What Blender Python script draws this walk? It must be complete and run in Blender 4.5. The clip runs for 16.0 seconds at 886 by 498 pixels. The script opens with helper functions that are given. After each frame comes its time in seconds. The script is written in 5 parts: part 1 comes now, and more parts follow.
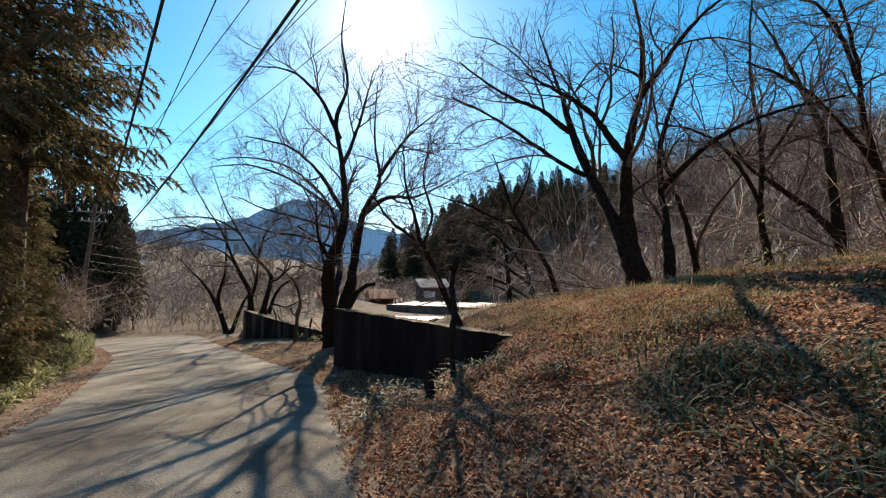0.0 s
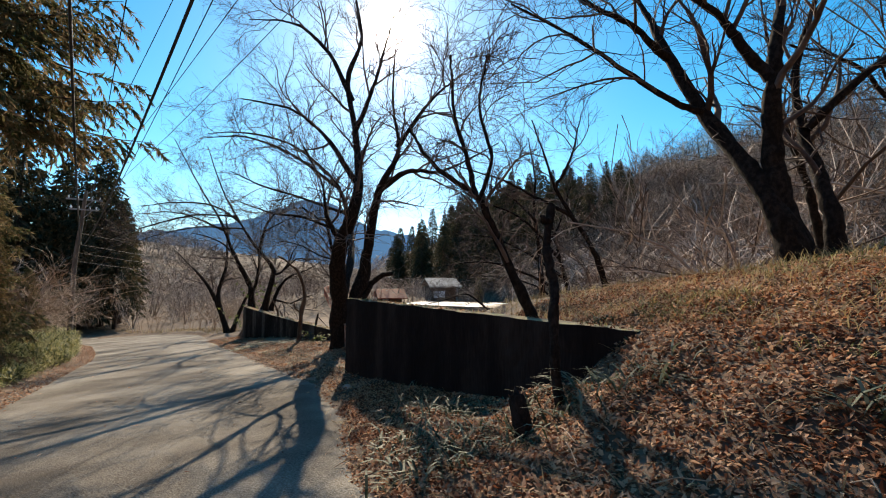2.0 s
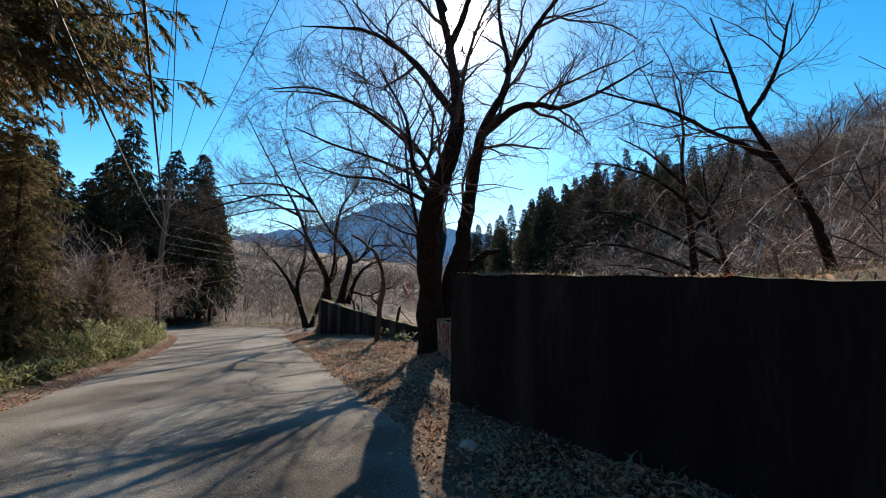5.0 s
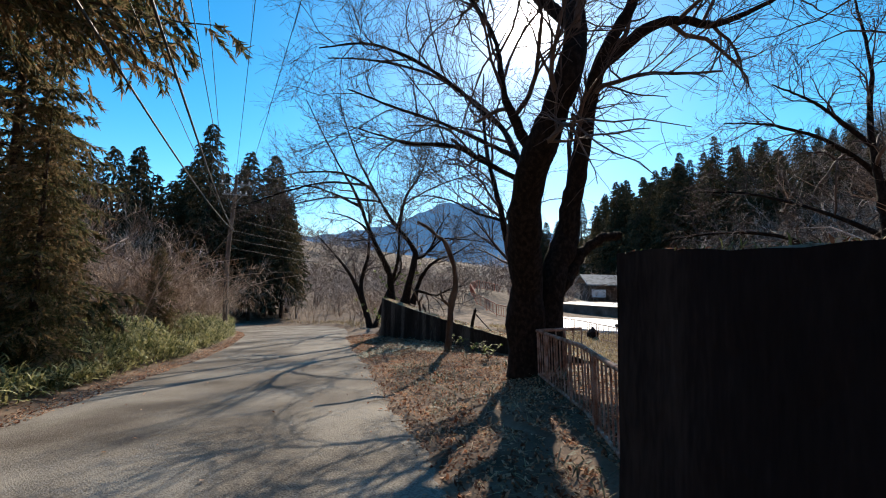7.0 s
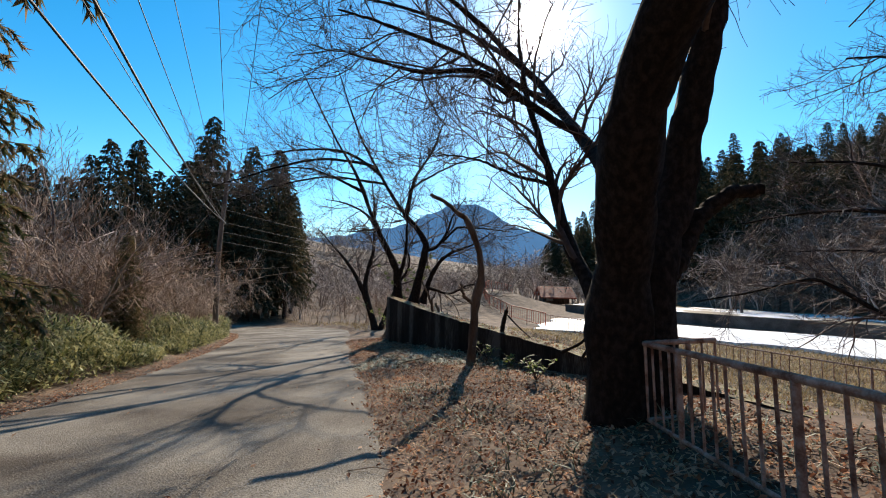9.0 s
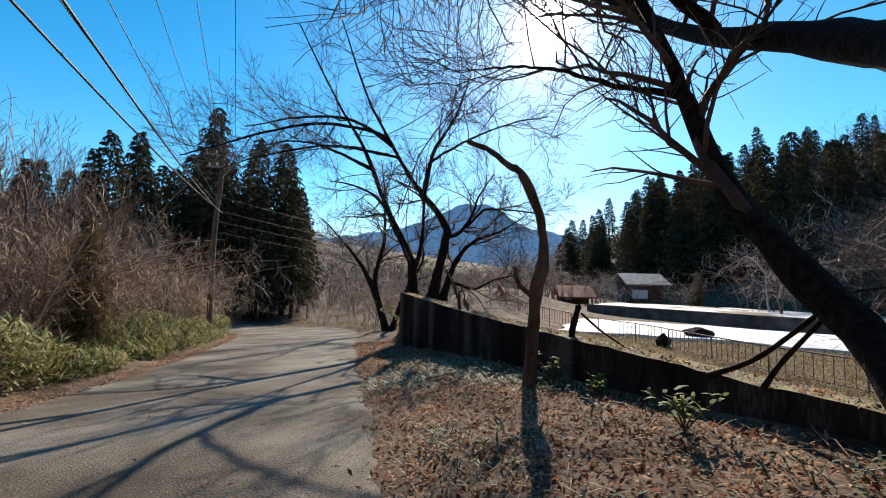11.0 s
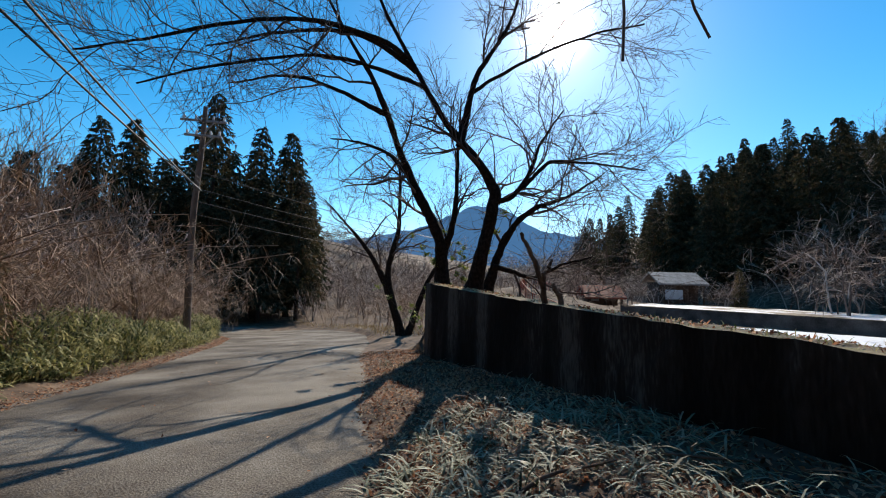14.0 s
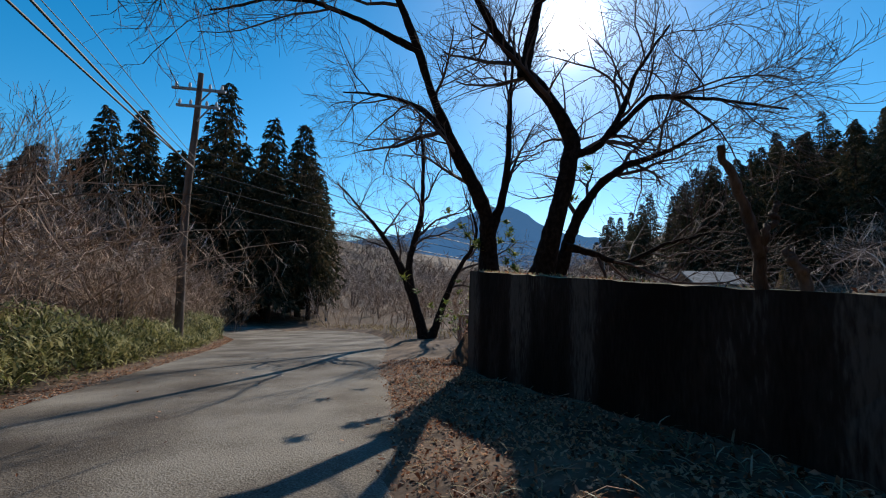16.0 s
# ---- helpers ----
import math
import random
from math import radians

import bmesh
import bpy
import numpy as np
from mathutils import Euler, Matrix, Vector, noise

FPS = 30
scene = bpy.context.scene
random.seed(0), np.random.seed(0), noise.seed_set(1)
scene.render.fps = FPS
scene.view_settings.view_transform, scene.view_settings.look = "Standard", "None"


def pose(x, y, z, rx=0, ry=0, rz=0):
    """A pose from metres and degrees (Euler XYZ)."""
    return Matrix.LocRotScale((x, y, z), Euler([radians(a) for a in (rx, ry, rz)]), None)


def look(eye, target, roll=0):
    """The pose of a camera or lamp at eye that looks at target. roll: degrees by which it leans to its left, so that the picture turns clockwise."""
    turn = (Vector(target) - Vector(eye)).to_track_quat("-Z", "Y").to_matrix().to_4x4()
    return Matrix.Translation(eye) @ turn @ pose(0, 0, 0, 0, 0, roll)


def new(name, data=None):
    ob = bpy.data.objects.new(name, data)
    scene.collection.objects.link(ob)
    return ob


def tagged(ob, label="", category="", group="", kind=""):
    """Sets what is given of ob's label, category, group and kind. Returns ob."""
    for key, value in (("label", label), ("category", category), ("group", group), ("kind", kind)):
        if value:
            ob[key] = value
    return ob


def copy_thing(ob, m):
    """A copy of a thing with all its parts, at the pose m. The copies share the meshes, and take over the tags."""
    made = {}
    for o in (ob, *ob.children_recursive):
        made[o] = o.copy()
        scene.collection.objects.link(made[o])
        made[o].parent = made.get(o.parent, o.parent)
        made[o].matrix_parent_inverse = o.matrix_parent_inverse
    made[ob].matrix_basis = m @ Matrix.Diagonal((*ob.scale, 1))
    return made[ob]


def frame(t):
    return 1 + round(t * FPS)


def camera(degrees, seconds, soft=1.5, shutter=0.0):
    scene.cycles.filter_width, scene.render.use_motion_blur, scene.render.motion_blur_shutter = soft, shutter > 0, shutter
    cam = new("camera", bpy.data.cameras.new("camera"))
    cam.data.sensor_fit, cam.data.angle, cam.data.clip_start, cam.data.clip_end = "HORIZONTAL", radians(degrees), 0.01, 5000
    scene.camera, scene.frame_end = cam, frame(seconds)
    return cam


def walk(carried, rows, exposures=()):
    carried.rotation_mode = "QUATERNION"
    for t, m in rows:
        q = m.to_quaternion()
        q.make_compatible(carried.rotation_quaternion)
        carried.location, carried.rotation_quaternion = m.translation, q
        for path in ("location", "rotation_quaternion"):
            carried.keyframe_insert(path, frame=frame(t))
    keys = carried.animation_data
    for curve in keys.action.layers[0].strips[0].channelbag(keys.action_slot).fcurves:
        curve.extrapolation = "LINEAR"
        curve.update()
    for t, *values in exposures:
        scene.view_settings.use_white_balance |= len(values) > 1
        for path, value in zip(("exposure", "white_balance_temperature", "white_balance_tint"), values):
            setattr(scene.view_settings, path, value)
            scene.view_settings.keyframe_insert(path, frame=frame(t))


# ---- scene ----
cam = camera(92.5, 16.0, soft=1.1)
METRES, EYE, TILT, LEAN, TURN = 24.0, 1.5, 4.0, 0.0, 0.0
ROWS = [
    (0.0, 0.0, 0.0, 0.0, 0.0, 0.0, -0.0),
    (0.5, -0.0082, 0.0255, -0.0058, -0.11, 0.11, -0.1),
    (1.0, -0.0162, 0.0551, -0.0125, 0.21, 0.19, -0.34),
    (1.5, -0.0265, 0.0835, -0.019, 0.24, 0.23, -0.34),
    (2.0, -0.0354, 0.1153, -0.027, 0.82, 0.21, -0.25),
    (2.5, -0.0469, 0.1435, -0.034, 1.12, 0.25, -0.23),
    (3.0, -0.0559, 0.1748, -0.0412, 2.29, 0.28, -0.2),
    (5.5, -0.1052, 0.3157, -0.0636, 13.98, 0.09, 0.25),
    (6.0, -0.1177, 0.3435, -0.0663, 17.22, 0.12, 0.29),
    (6.5, -0.1294, 0.3697, -0.0686, 19.42, 0.09, 0.34),
    (7.0, -0.1412, 0.3989, -0.0731, 19.58, 0.15, 0.28),
    (7.5, -0.1523, 0.4266, -0.0776, 20.25, 0.21, 0.22),
    (8.0, -0.1651, 0.4554, -0.0819, 20.37, 0.23, 0.19),
    (8.5, -0.1781, 0.4822, -0.0862, 20.87, 0.3, 0.14),
    (9.0, -0.1934, 0.5095, -0.0921, 20.68, 0.38, 0.19),
    (11.5, -0.2735, 0.6415, -0.1166, 22.2, 0.45, 0.23),
    (12.0, -0.2919, 0.6697, -0.122, 22.21, 0.53, 0.3),
    (12.5, -0.3073, 0.6956, -0.1264, 22.18, 0.57, 0.32),
    (13.0, -0.3238, 0.7242, -0.1323, 22.56, 0.68, 0.21),
    (13.5, -0.3406, 0.7489, -0.1369, 22.63, 0.67, 0.2),
    (14.0, -0.3605, 0.7756, -0.1419, 23.29, 0.72, 0.27),
    (14.5, -0.3796, 0.7993, -0.1455, 23.72, 0.77, 0.24),
    (15.0, -0.3983, 0.8264, -0.1515, 24.84, 0.85, 0.25),
    (15.5, -0.4159, 0.8498, -0.1558, 24.68, 0.84, 0.29),
    (16.0, -0.4363, 0.8758, -0.1606, 25.1, 0.83, 0.17),
]
walk(cam, [(t, pose(0, 0, EYE, TILT, LEAN, TURN) @ pose(METRES * x, METRES * y, METRES * z, 90 + pitch, roll, yaw)) for t, x, y, z, yaw, pitch, roll in ROWS],
     [(0, 0.72, 7350, 10), (3, 0.74, 7350, 10), (5.5, 0.48, 6500, 10), (7.5, 0.64, 6750, 10), (9, 0.64, 6750, 10), (12.5, 0.45, 6800, 10), (14, 0.32, 6550, 10), (15.5, 0.1, 6350, 10), (16, 0.0, 6300, 10)])

# ---- world, sun ----
SUN_AZ, SUN_EL = radians(-8.5), radians(31.3)
world = bpy.data.worlds.new("sky")
scene.world = world
world.use_nodes = True
wn = world.node_tree
sky = wn.nodes.new("ShaderNodeTexSky")
sky.sky_type, sky.sun_disc = "NISHITA", False
sky.sun_elevation, sky.sun_rotation = SUN_EL, SUN_AZ % (2 * math.pi)
sky.altitude, sky.air_density, sky.dust_density, sky.ozone_density = 700, 1.0, 0.3, 3.0
SUN_DIR = Vector((math.sin(SUN_AZ) * math.cos(SUN_EL), math.cos(SUN_AZ) * math.cos(SUN_EL), math.sin(SUN_EL)))
deep = wn.nodes.new("ShaderNodeHueSaturation")
deep.inputs["Hue"].default_value, deep.inputs["Saturation"].default_value, deep.inputs["Value"].default_value = 0.488, 1.40, 1.27
wn.links.new(sky.outputs[0], deep.inputs["Color"])
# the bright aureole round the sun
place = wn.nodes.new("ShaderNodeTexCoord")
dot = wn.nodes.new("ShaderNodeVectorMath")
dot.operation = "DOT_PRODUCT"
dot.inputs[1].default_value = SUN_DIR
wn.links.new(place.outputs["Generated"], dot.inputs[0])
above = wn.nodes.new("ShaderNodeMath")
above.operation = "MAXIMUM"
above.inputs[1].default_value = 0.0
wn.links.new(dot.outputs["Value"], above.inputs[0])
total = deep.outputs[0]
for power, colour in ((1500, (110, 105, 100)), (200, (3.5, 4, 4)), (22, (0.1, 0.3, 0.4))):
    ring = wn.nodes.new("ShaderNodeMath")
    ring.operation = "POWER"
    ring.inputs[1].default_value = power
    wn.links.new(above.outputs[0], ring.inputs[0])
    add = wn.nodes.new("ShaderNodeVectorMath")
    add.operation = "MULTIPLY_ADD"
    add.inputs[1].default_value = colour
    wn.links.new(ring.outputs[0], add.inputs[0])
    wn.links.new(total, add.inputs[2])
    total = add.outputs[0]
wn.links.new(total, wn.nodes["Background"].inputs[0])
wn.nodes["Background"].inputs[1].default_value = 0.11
sun = new("sun", bpy.data.lights.new("sun", "SUN"))
sun.data.energy, sun.data.angle, sun.data.color = 5.0, radians(0.5), (1.0, 0.88, 0.72)
sun.matrix_world = look(SUN_DIR * 200, (0, 0, 0))


# ---- materials ----
def material(name, colours, scale=4.0, rough=0.85, bump=0.3, fine=60.0, island=0.0, stretch=(1, 1, 1), metal=0.0, spec=0.3, per_object=0.0, through_light=0.0, span=0.4, grain=0.35):
    """Colours mixed by noise at two scales, with relief; island: shift from piece to piece of one mesh."""
    m = bpy.data.materials.new(name)
    m.use_nodes = True
    nt = m.node_tree
    n, l = nt.nodes, nt.links
    b = n["Principled BSDF"]
    tc = n.new("ShaderNodeTexCoord")
    mp = n.new("ShaderNodeMapping")
    mp.inputs["Scale"].default_value = stretch
    l.new(tc.outputs["Object"], mp.inputs[0])
    big, small = n.new("ShaderNodeTexNoise"), n.new("ShaderNodeTexNoise")
    big.inputs["Scale"].default_value, big.inputs["Detail"].default_value = scale, 8
    small.inputs["Scale"].default_value, small.inputs["Detail"].default_value = fine, 4
    for q in (big, small):
        l.new(mp.outputs[0], q.inputs["Vector"])
    mix = n.new("ShaderNodeMath")
    mix.operation = "MULTIPLY_ADD"
    mix.inputs[1].default_value = grain
    l.new(small.outputs["Fac"], mix.inputs[0])
    sub = n.new("ShaderNodeMath")
    sub.operation = "SUBTRACT"
    sub.inputs[1].default_value = grain / 2
    l.new(big.outputs["Fac"], sub.inputs[0])
    l.new(sub.outputs[0], mix.inputs[2])
    value = mix.outputs[0]
    for amount, source in ((island, "island"), (per_object, "object")):
        if amount:
            src = n.new("ShaderNodeNewGeometry").outputs["Random Per Island"] if source == "island" else n.new("ShaderNodeObjectInfo").outputs["Random"]
            add = n.new("ShaderNodeMath")
            add.operation = "MULTIPLY_ADD"
            add.inputs[1].default_value = amount
            l.new(src, add.inputs[0])
            off = n.new("ShaderNodeMath")
            off.operation = "SUBTRACT"
            off.inputs[1].default_value = amount / 2
            l.new(value, off.inputs[0])
            l.new(off.outputs[0], add.inputs[2])
            value = add.outputs[0]
    ramp = n.new("ShaderNodeValToRGB")
    e = ramp.color_ramp.elements
    k = len(colours)
    while len(e) < k:
        e.new(0.5)
    for i, c in enumerate(colours):
        e[i].position = 0.5 - span / 2 + span * i / max(1, k - 1)
        e[i].color = (*c, 1)
    l.new(value, ramp.inputs[0])
    l.new(ramp.outputs[0], b.inputs["Base Color"])
    b.inputs["Roughness"].default_value = rough
    b.inputs["Metallic"].default_value = metal
    b.inputs["Specular IOR Level"].default_value = spec
    if bump:
        bp = n.new("ShaderNodeBump")
        bp.inputs["Strength"].default_value = bump
        bp.inputs["Distance"].default_value = 0.02
        l.new(mix.outputs[0], bp.inputs["Height"])
        l.new(bp.outputs[0], b.inputs["Normal"])
    if through_light:
        tr = n.new("ShaderNodeBsdfTranslucent")
        l.new(ramp.outputs[0], tr.inputs[0])
        ms = n.new("ShaderNodeMixShader")
        ms.inputs[0].default_value = through_light
        l.new(b.outputs[0], ms.inputs[1])
        l.new(tr.outputs[0], ms.inputs[2])
        l.new(ms.outputs[0], n["Material Output"].inputs[0])
    return m


ROAD = material("worn_asphalt", [(0.06, 0.047, 0.036), (0.118, 0.099, 0.08), (0.156, 0.137, 0.114), (0.235, 0.213, 0.18)], 0.55, 0.9, 1.0, 55, span=0.3, grain=0.75)
SOIL = material("leafy_soil", [(0.05, 0.033, 0.024), (0.11, 0.074, 0.052), (0.2, 0.14, 0.098)], 1.5, 0.95, 0.8, 25)
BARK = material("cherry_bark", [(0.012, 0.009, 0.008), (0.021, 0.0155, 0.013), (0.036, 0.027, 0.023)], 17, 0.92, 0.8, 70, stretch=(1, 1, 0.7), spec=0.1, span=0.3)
DEADWOOD = material("weathered_wood", [(0.05, 0.03, 0.021), (0.11, 0.074, 0.053), (0.18, 0.13, 0.1)], 6, 0.9, 0.9, 60, stretch=(1, 1, 0.25))
TWIG = material("twig_bark", [(0.05, 0.033, 0.028), (0.1, 0.07, 0.06), (0.17, 0.125, 0.105)], 3, 0.75, 0, 20, island=0.2)
SHRUB = material("pale_twigs", [(0.15, 0.09, 0.06), (0.32, 0.215, 0.15), (0.52, 0.385, 0.28)], 3, 0.8, 0, 20, island=0.3)
WOODS = material("bare_woods", [(0.09, 0.06, 0.05), (0.27, 0.2, 0.165), (0.52, 0.42, 0.355)], 0.2, 0.85, 0, 3, island=0.6)
CEDAR = material("cedar_green", [(0.024, 0.03, 0.015), (0.052, 0.054, 0.028), (0.14, 0.1, 0.055)], 0.6, 0.85, 0, 4, island=0.3, through_light=0.25)
CEDAR_NEAR = material("cedar_winter", [(0.06, 0.075, 0.032), (0.165, 0.138, 0.066), (0.32, 0.215, 0.125)], 0.5, 0.75, 0, 4, island=0.45, through_light=0.45)
CEDARBARK = material("cedar_bark", [(0.03, 0.019, 0.014), (0.06, 0.04, 0.03), (0.1, 0.07, 0.053)], 3, 0.9, 0.6, 30, stretch=(1, 1, 0.15))
# pale streaks are stains; the dark tones carry the parapet's shade in the colour
CONCRETE = material("stained_shade_concrete", [(0.014, 0.01, 0.008), (0.024, 0.018, 0.015), (0.038, 0.03, 0.025), (0.1, 0.088, 0.076)], 1.6, 0.92, 0.6, 35, stretch=(1, 1, 0.2), spec=0.06, span=0.3)
# near-black base: the shade on the retaining wall's face is put into its colour
SHADEWALL = material("shade_black_concrete", [(0.012, 0.009, 0.009), (0.022, 0.016, 0.015), (0.045, 0.035, 0.03)], 1.8, 0.95, 0.5, 35, stretch=(1, 1, 0.15), spec=0.06)
MOSS = material("mossy_top", [(0.09, 0.075, 0.05), (0.22, 0.18, 0.12), (0.3, 0.28, 0.13)], 4, 0.95, 0.8, 50)
RUST = material("rusty_paint", [(0.15, 0.075, 0.05), (0.3, 0.185, 0.14), (0.44, 0.33, 0.28)], 9, 0.75, 0.5, 70, island=0.1, spec=0.15, span=0.3)
REDPAINT = material("red_brown_paint", [(0.26, 0.05, 0.03), (0.4, 0.09, 0.05), (0.46, 0.15, 0.09)], 3, 0.65, 0.2, 40)
LEAF = material("dead_leaf", [(0.1, 0.036, 0.02), (0.31, 0.128, 0.066), (0.5, 0.245, 0.14), (0.56, 0.37, 0.25)], 1.2, 0.65, 0, 15, island=0.8, spec=0.12, through_light=0.42)
SASA = material("bamboo_grass", [(0.06, 0.075, 0.025), (0.22, 0.225, 0.075), (0.5, 0.46, 0.22)], 0.8, 0.6, 0, 10, island=0.7, through_light=0.35)
TUFT = material("evergreen_tuft", [(0.026, 0.036, 0.02), (0.068, 0.088, 0.05), (0.17, 0.185, 0.125)], 0.8, 0.6, 0, 10, island=0.6, spec=0.15, through_light=0.25)
FROST = material("pale_grass", [(0.09, 0.105, 0.065), (0.2, 0.225, 0.15), (0.38, 0.4, 0.3)], 0.8, 0.6, 0, 10, island=0.5, through_light=0.2)
STRAW = material("dry_grass", [(0.2, 0.13, 0.06), (0.36, 0.26, 0.13), (0.5, 0.4, 0.22)], 0.8, 0.75, 0, 10, island=0.4, through_light=0.3)
POND_CONCRETE = material("pond_concrete", [(0.05, 0.045, 0.04), (0.11, 0.1, 0.09), (0.19, 0.175, 0.16)], 0.8, 0.9, 0.3, 12)
SNOW = material("old_snow", [(0.5, 0.54, 0.6), (0.82, 0.84, 0.86), (0.9, 0.9, 0.9)], 0.3, 0.6, 0.4, 3)
CABLE = material("black_cable", [(0.02, 0.02, 0.02), (0.04, 0.04, 0.04)], 3, 0.6, 0, 20)
STEEL = material("galvanised_steel", [(0.25, 0.25, 0.25), (0.4, 0.4, 0.39)], 6, 0.5, 0.1, 50, metal=0.7)
POLE = material("pole_wood", [(0.07, 0.05, 0.04), (0.13, 0.1, 0.08), (0.2, 0.165, 0.14)], 4, 0.85, 0.5, 50, stretch=(1, 1, 0.2))
ROOF = material("grey_roof", [(0.2, 0.19, 0.18), (0.32, 0.31, 0.29), (0.42, 0.4, 0.38)], 1.5, 0.8, 0.2, 12)
PLANK = material("dark_plank", [(0.05, 0.035, 0.028), (0.1, 0.07, 0.055), (0.16, 0.12, 0.09)], 2, 0.85, 0.3, 20, stretch=(1, 1, 0.2))
SNOWPATCH = material("patchy_snow", [(0.12, 0.09, 0.065), (0.2, 0.16, 0.12), (0.78, 0.8, 0.83), (0.88, 0.88, 0.9)], 0.22, 0.7, 0.4, 2)
GREENLEAF = material("glossy_leaf", [(0.06, 0.1, 0.02), (0.14, 0.2, 0.04), (0.3, 0.32, 0.07)], 3, 0.6, 0, 20, island=0.5, spec=0.15, through_light=0.45)
WHITE = material("white_sign", [(0.7, 0.7, 0.7), (0.82, 0.82, 0.82)], 2, 0.6, 0, 20)


# ---- mesh helpers ----
rng = np.random.default_rng(7)


def mesh_object(name, verts, faces, mat, smooth=False, mats=None, face_mats=None):
    """verts (n, 3); faces: an array (k, 3 or 4) or a list of such arrays."""
    me = bpy.data.meshes.new(name)
    faces = faces if isinstance(faces, list) else [faces]
    verts = np.asarray(verts, dtype=np.float32)
    me.vertices.add(len(verts))
    me.vertices.foreach_set("co", verts.ravel())
    loops = np.concatenate([f.ravel() for f in faces]).astype(np.int32)
    totals = np.concatenate([np.full(len(f), f.shape[1]) for f in faces]).astype(np.int32)
    starts = np.concatenate([[0], np.cumsum(totals)[:-1]]).astype(np.int32)
    me.loops.add(len(loops))
    me.loops.foreach_set("vertex_index", loops)
    me.polygons.add(len(totals))
    me.polygons.foreach_set("loop_start", starts)
    for m in (mats or [mat]):
        me.materials.append(m)
    if face_mats is not None:
        me.polygons.foreach_set("material_index", np.asarray(face_mats, dtype=np.int32))
    me.polygons.foreach_set("use_smooth", np.full(len(totals), smooth))
    me.update(calc_edges=True)
    me.validate()
    return new(name, me)


def child(ob, parent):
    ob.parent = parent
    return ob


def part(name, bm, mat, parent=None, label=""):
    me = bpy.data.meshes.new(name)
    bm.to_mesh(me)
    bm.free()
    me.materials.append(mat)
    ob = new(name, me)
    ob.parent = parent
    return tagged(ob, label)


def box(sx, sy, sz, m=None, bevel=0.0, bm=None):
    """A box with its base at z = 0 of m, its edges bevelled."""
    own = bmesh.new()
    bmesh.ops.create_cube(own, size=1, matrix=Matrix.Translation((0, 0, sz / 2)) @ Matrix.Diagonal((sx, sy, sz, 1)))
    if bevel:
        bmesh.ops.bevel(own, geom=own.edges[:], offset=bevel, segments=1, affect="EDGES", profile=0.6)
    if m is not None:
        own.transform(m)
    if bm is None:
        return own
    tmp = bpy.data.meshes.new("tmp")
    own.to_mesh(tmp)
    own.free()
    bm.from_mesh(tmp)
    bpy.data.meshes.remove(tmp)
    return bm


def tube_arrays(p, r, sides):
    """p (k, n, 3), r (k, n): tubes along k polylines of n points. Verts and quads."""
    k, n, _ = p.shape
    t = np.gradient(p, axis=1)
    t /= np.linalg.norm(t, axis=2, keepdims=True) + 1e-9
    ref = np.where(np.abs(t[:, :1, 2:3]) > 0.8, np.array([1.0, 0.15, 0]), np.array([0, 0.1, 1.0]))
    a = np.cross(t, np.broadcast_to(ref, t.shape))
    a /= np.linalg.norm(a, axis=2, keepdims=True) + 1e-9
    b = np.cross(t, a)
    ang = np.arange(sides) * 2 * np.pi / sides
    ring = p[:, :, None] + r[:, :, None, None] * (np.cos(ang)[:, None] * a[:, :, None] + np.sin(ang)[:, None] * b[:, :, None])
    v = ring.reshape(-1, 3)
    i = np.arange(k)[:, None, None] * n * sides + np.arange(n - 1)[None, :, None] * sides
    s = np.arange(sides if sides > 2 else 1)
    q = np.stack([i + s, i + (s + 1) % sides, i + sides + (s + 1) % sides, i + sides + s], axis=-1)
    return v, q.reshape(-1, 4)


def tubes(name, groups, mat, smooth=True):
    vs, fs, base = [], [], 0
    for p, r, sides in groups:
        v, f = tube_arrays(np.asarray(p, float), np.asarray(r, float), sides)
        vs.append(v)
        fs.append(f + base)
        base += len(v)
    return mesh_object(name, np.concatenate(vs), np.concatenate(fs), mat, smooth)


def smooth_line(points, n):
    """n points along a smooth curve through the given ones."""
    p = np.asarray(points, float)
    q = np.vstack([2 * p[0] - p[1], p, 2 * p[-1] - p[-2]])
    u = np.linspace(0, len(p) - 1 - 1e-6, n)
    i = u.astype(int)
    f = (u - i)[:, None]
    a, b, c, d = q[i], q[i + 1], q[i + 2], q[i + 3]
    return 0.5 * (2 * b + (c - a) * f + (2 * a - 5 * b + 4 * c - d) * f ** 2 + (3 * b - a - 3 * c + d) * f ** 3)


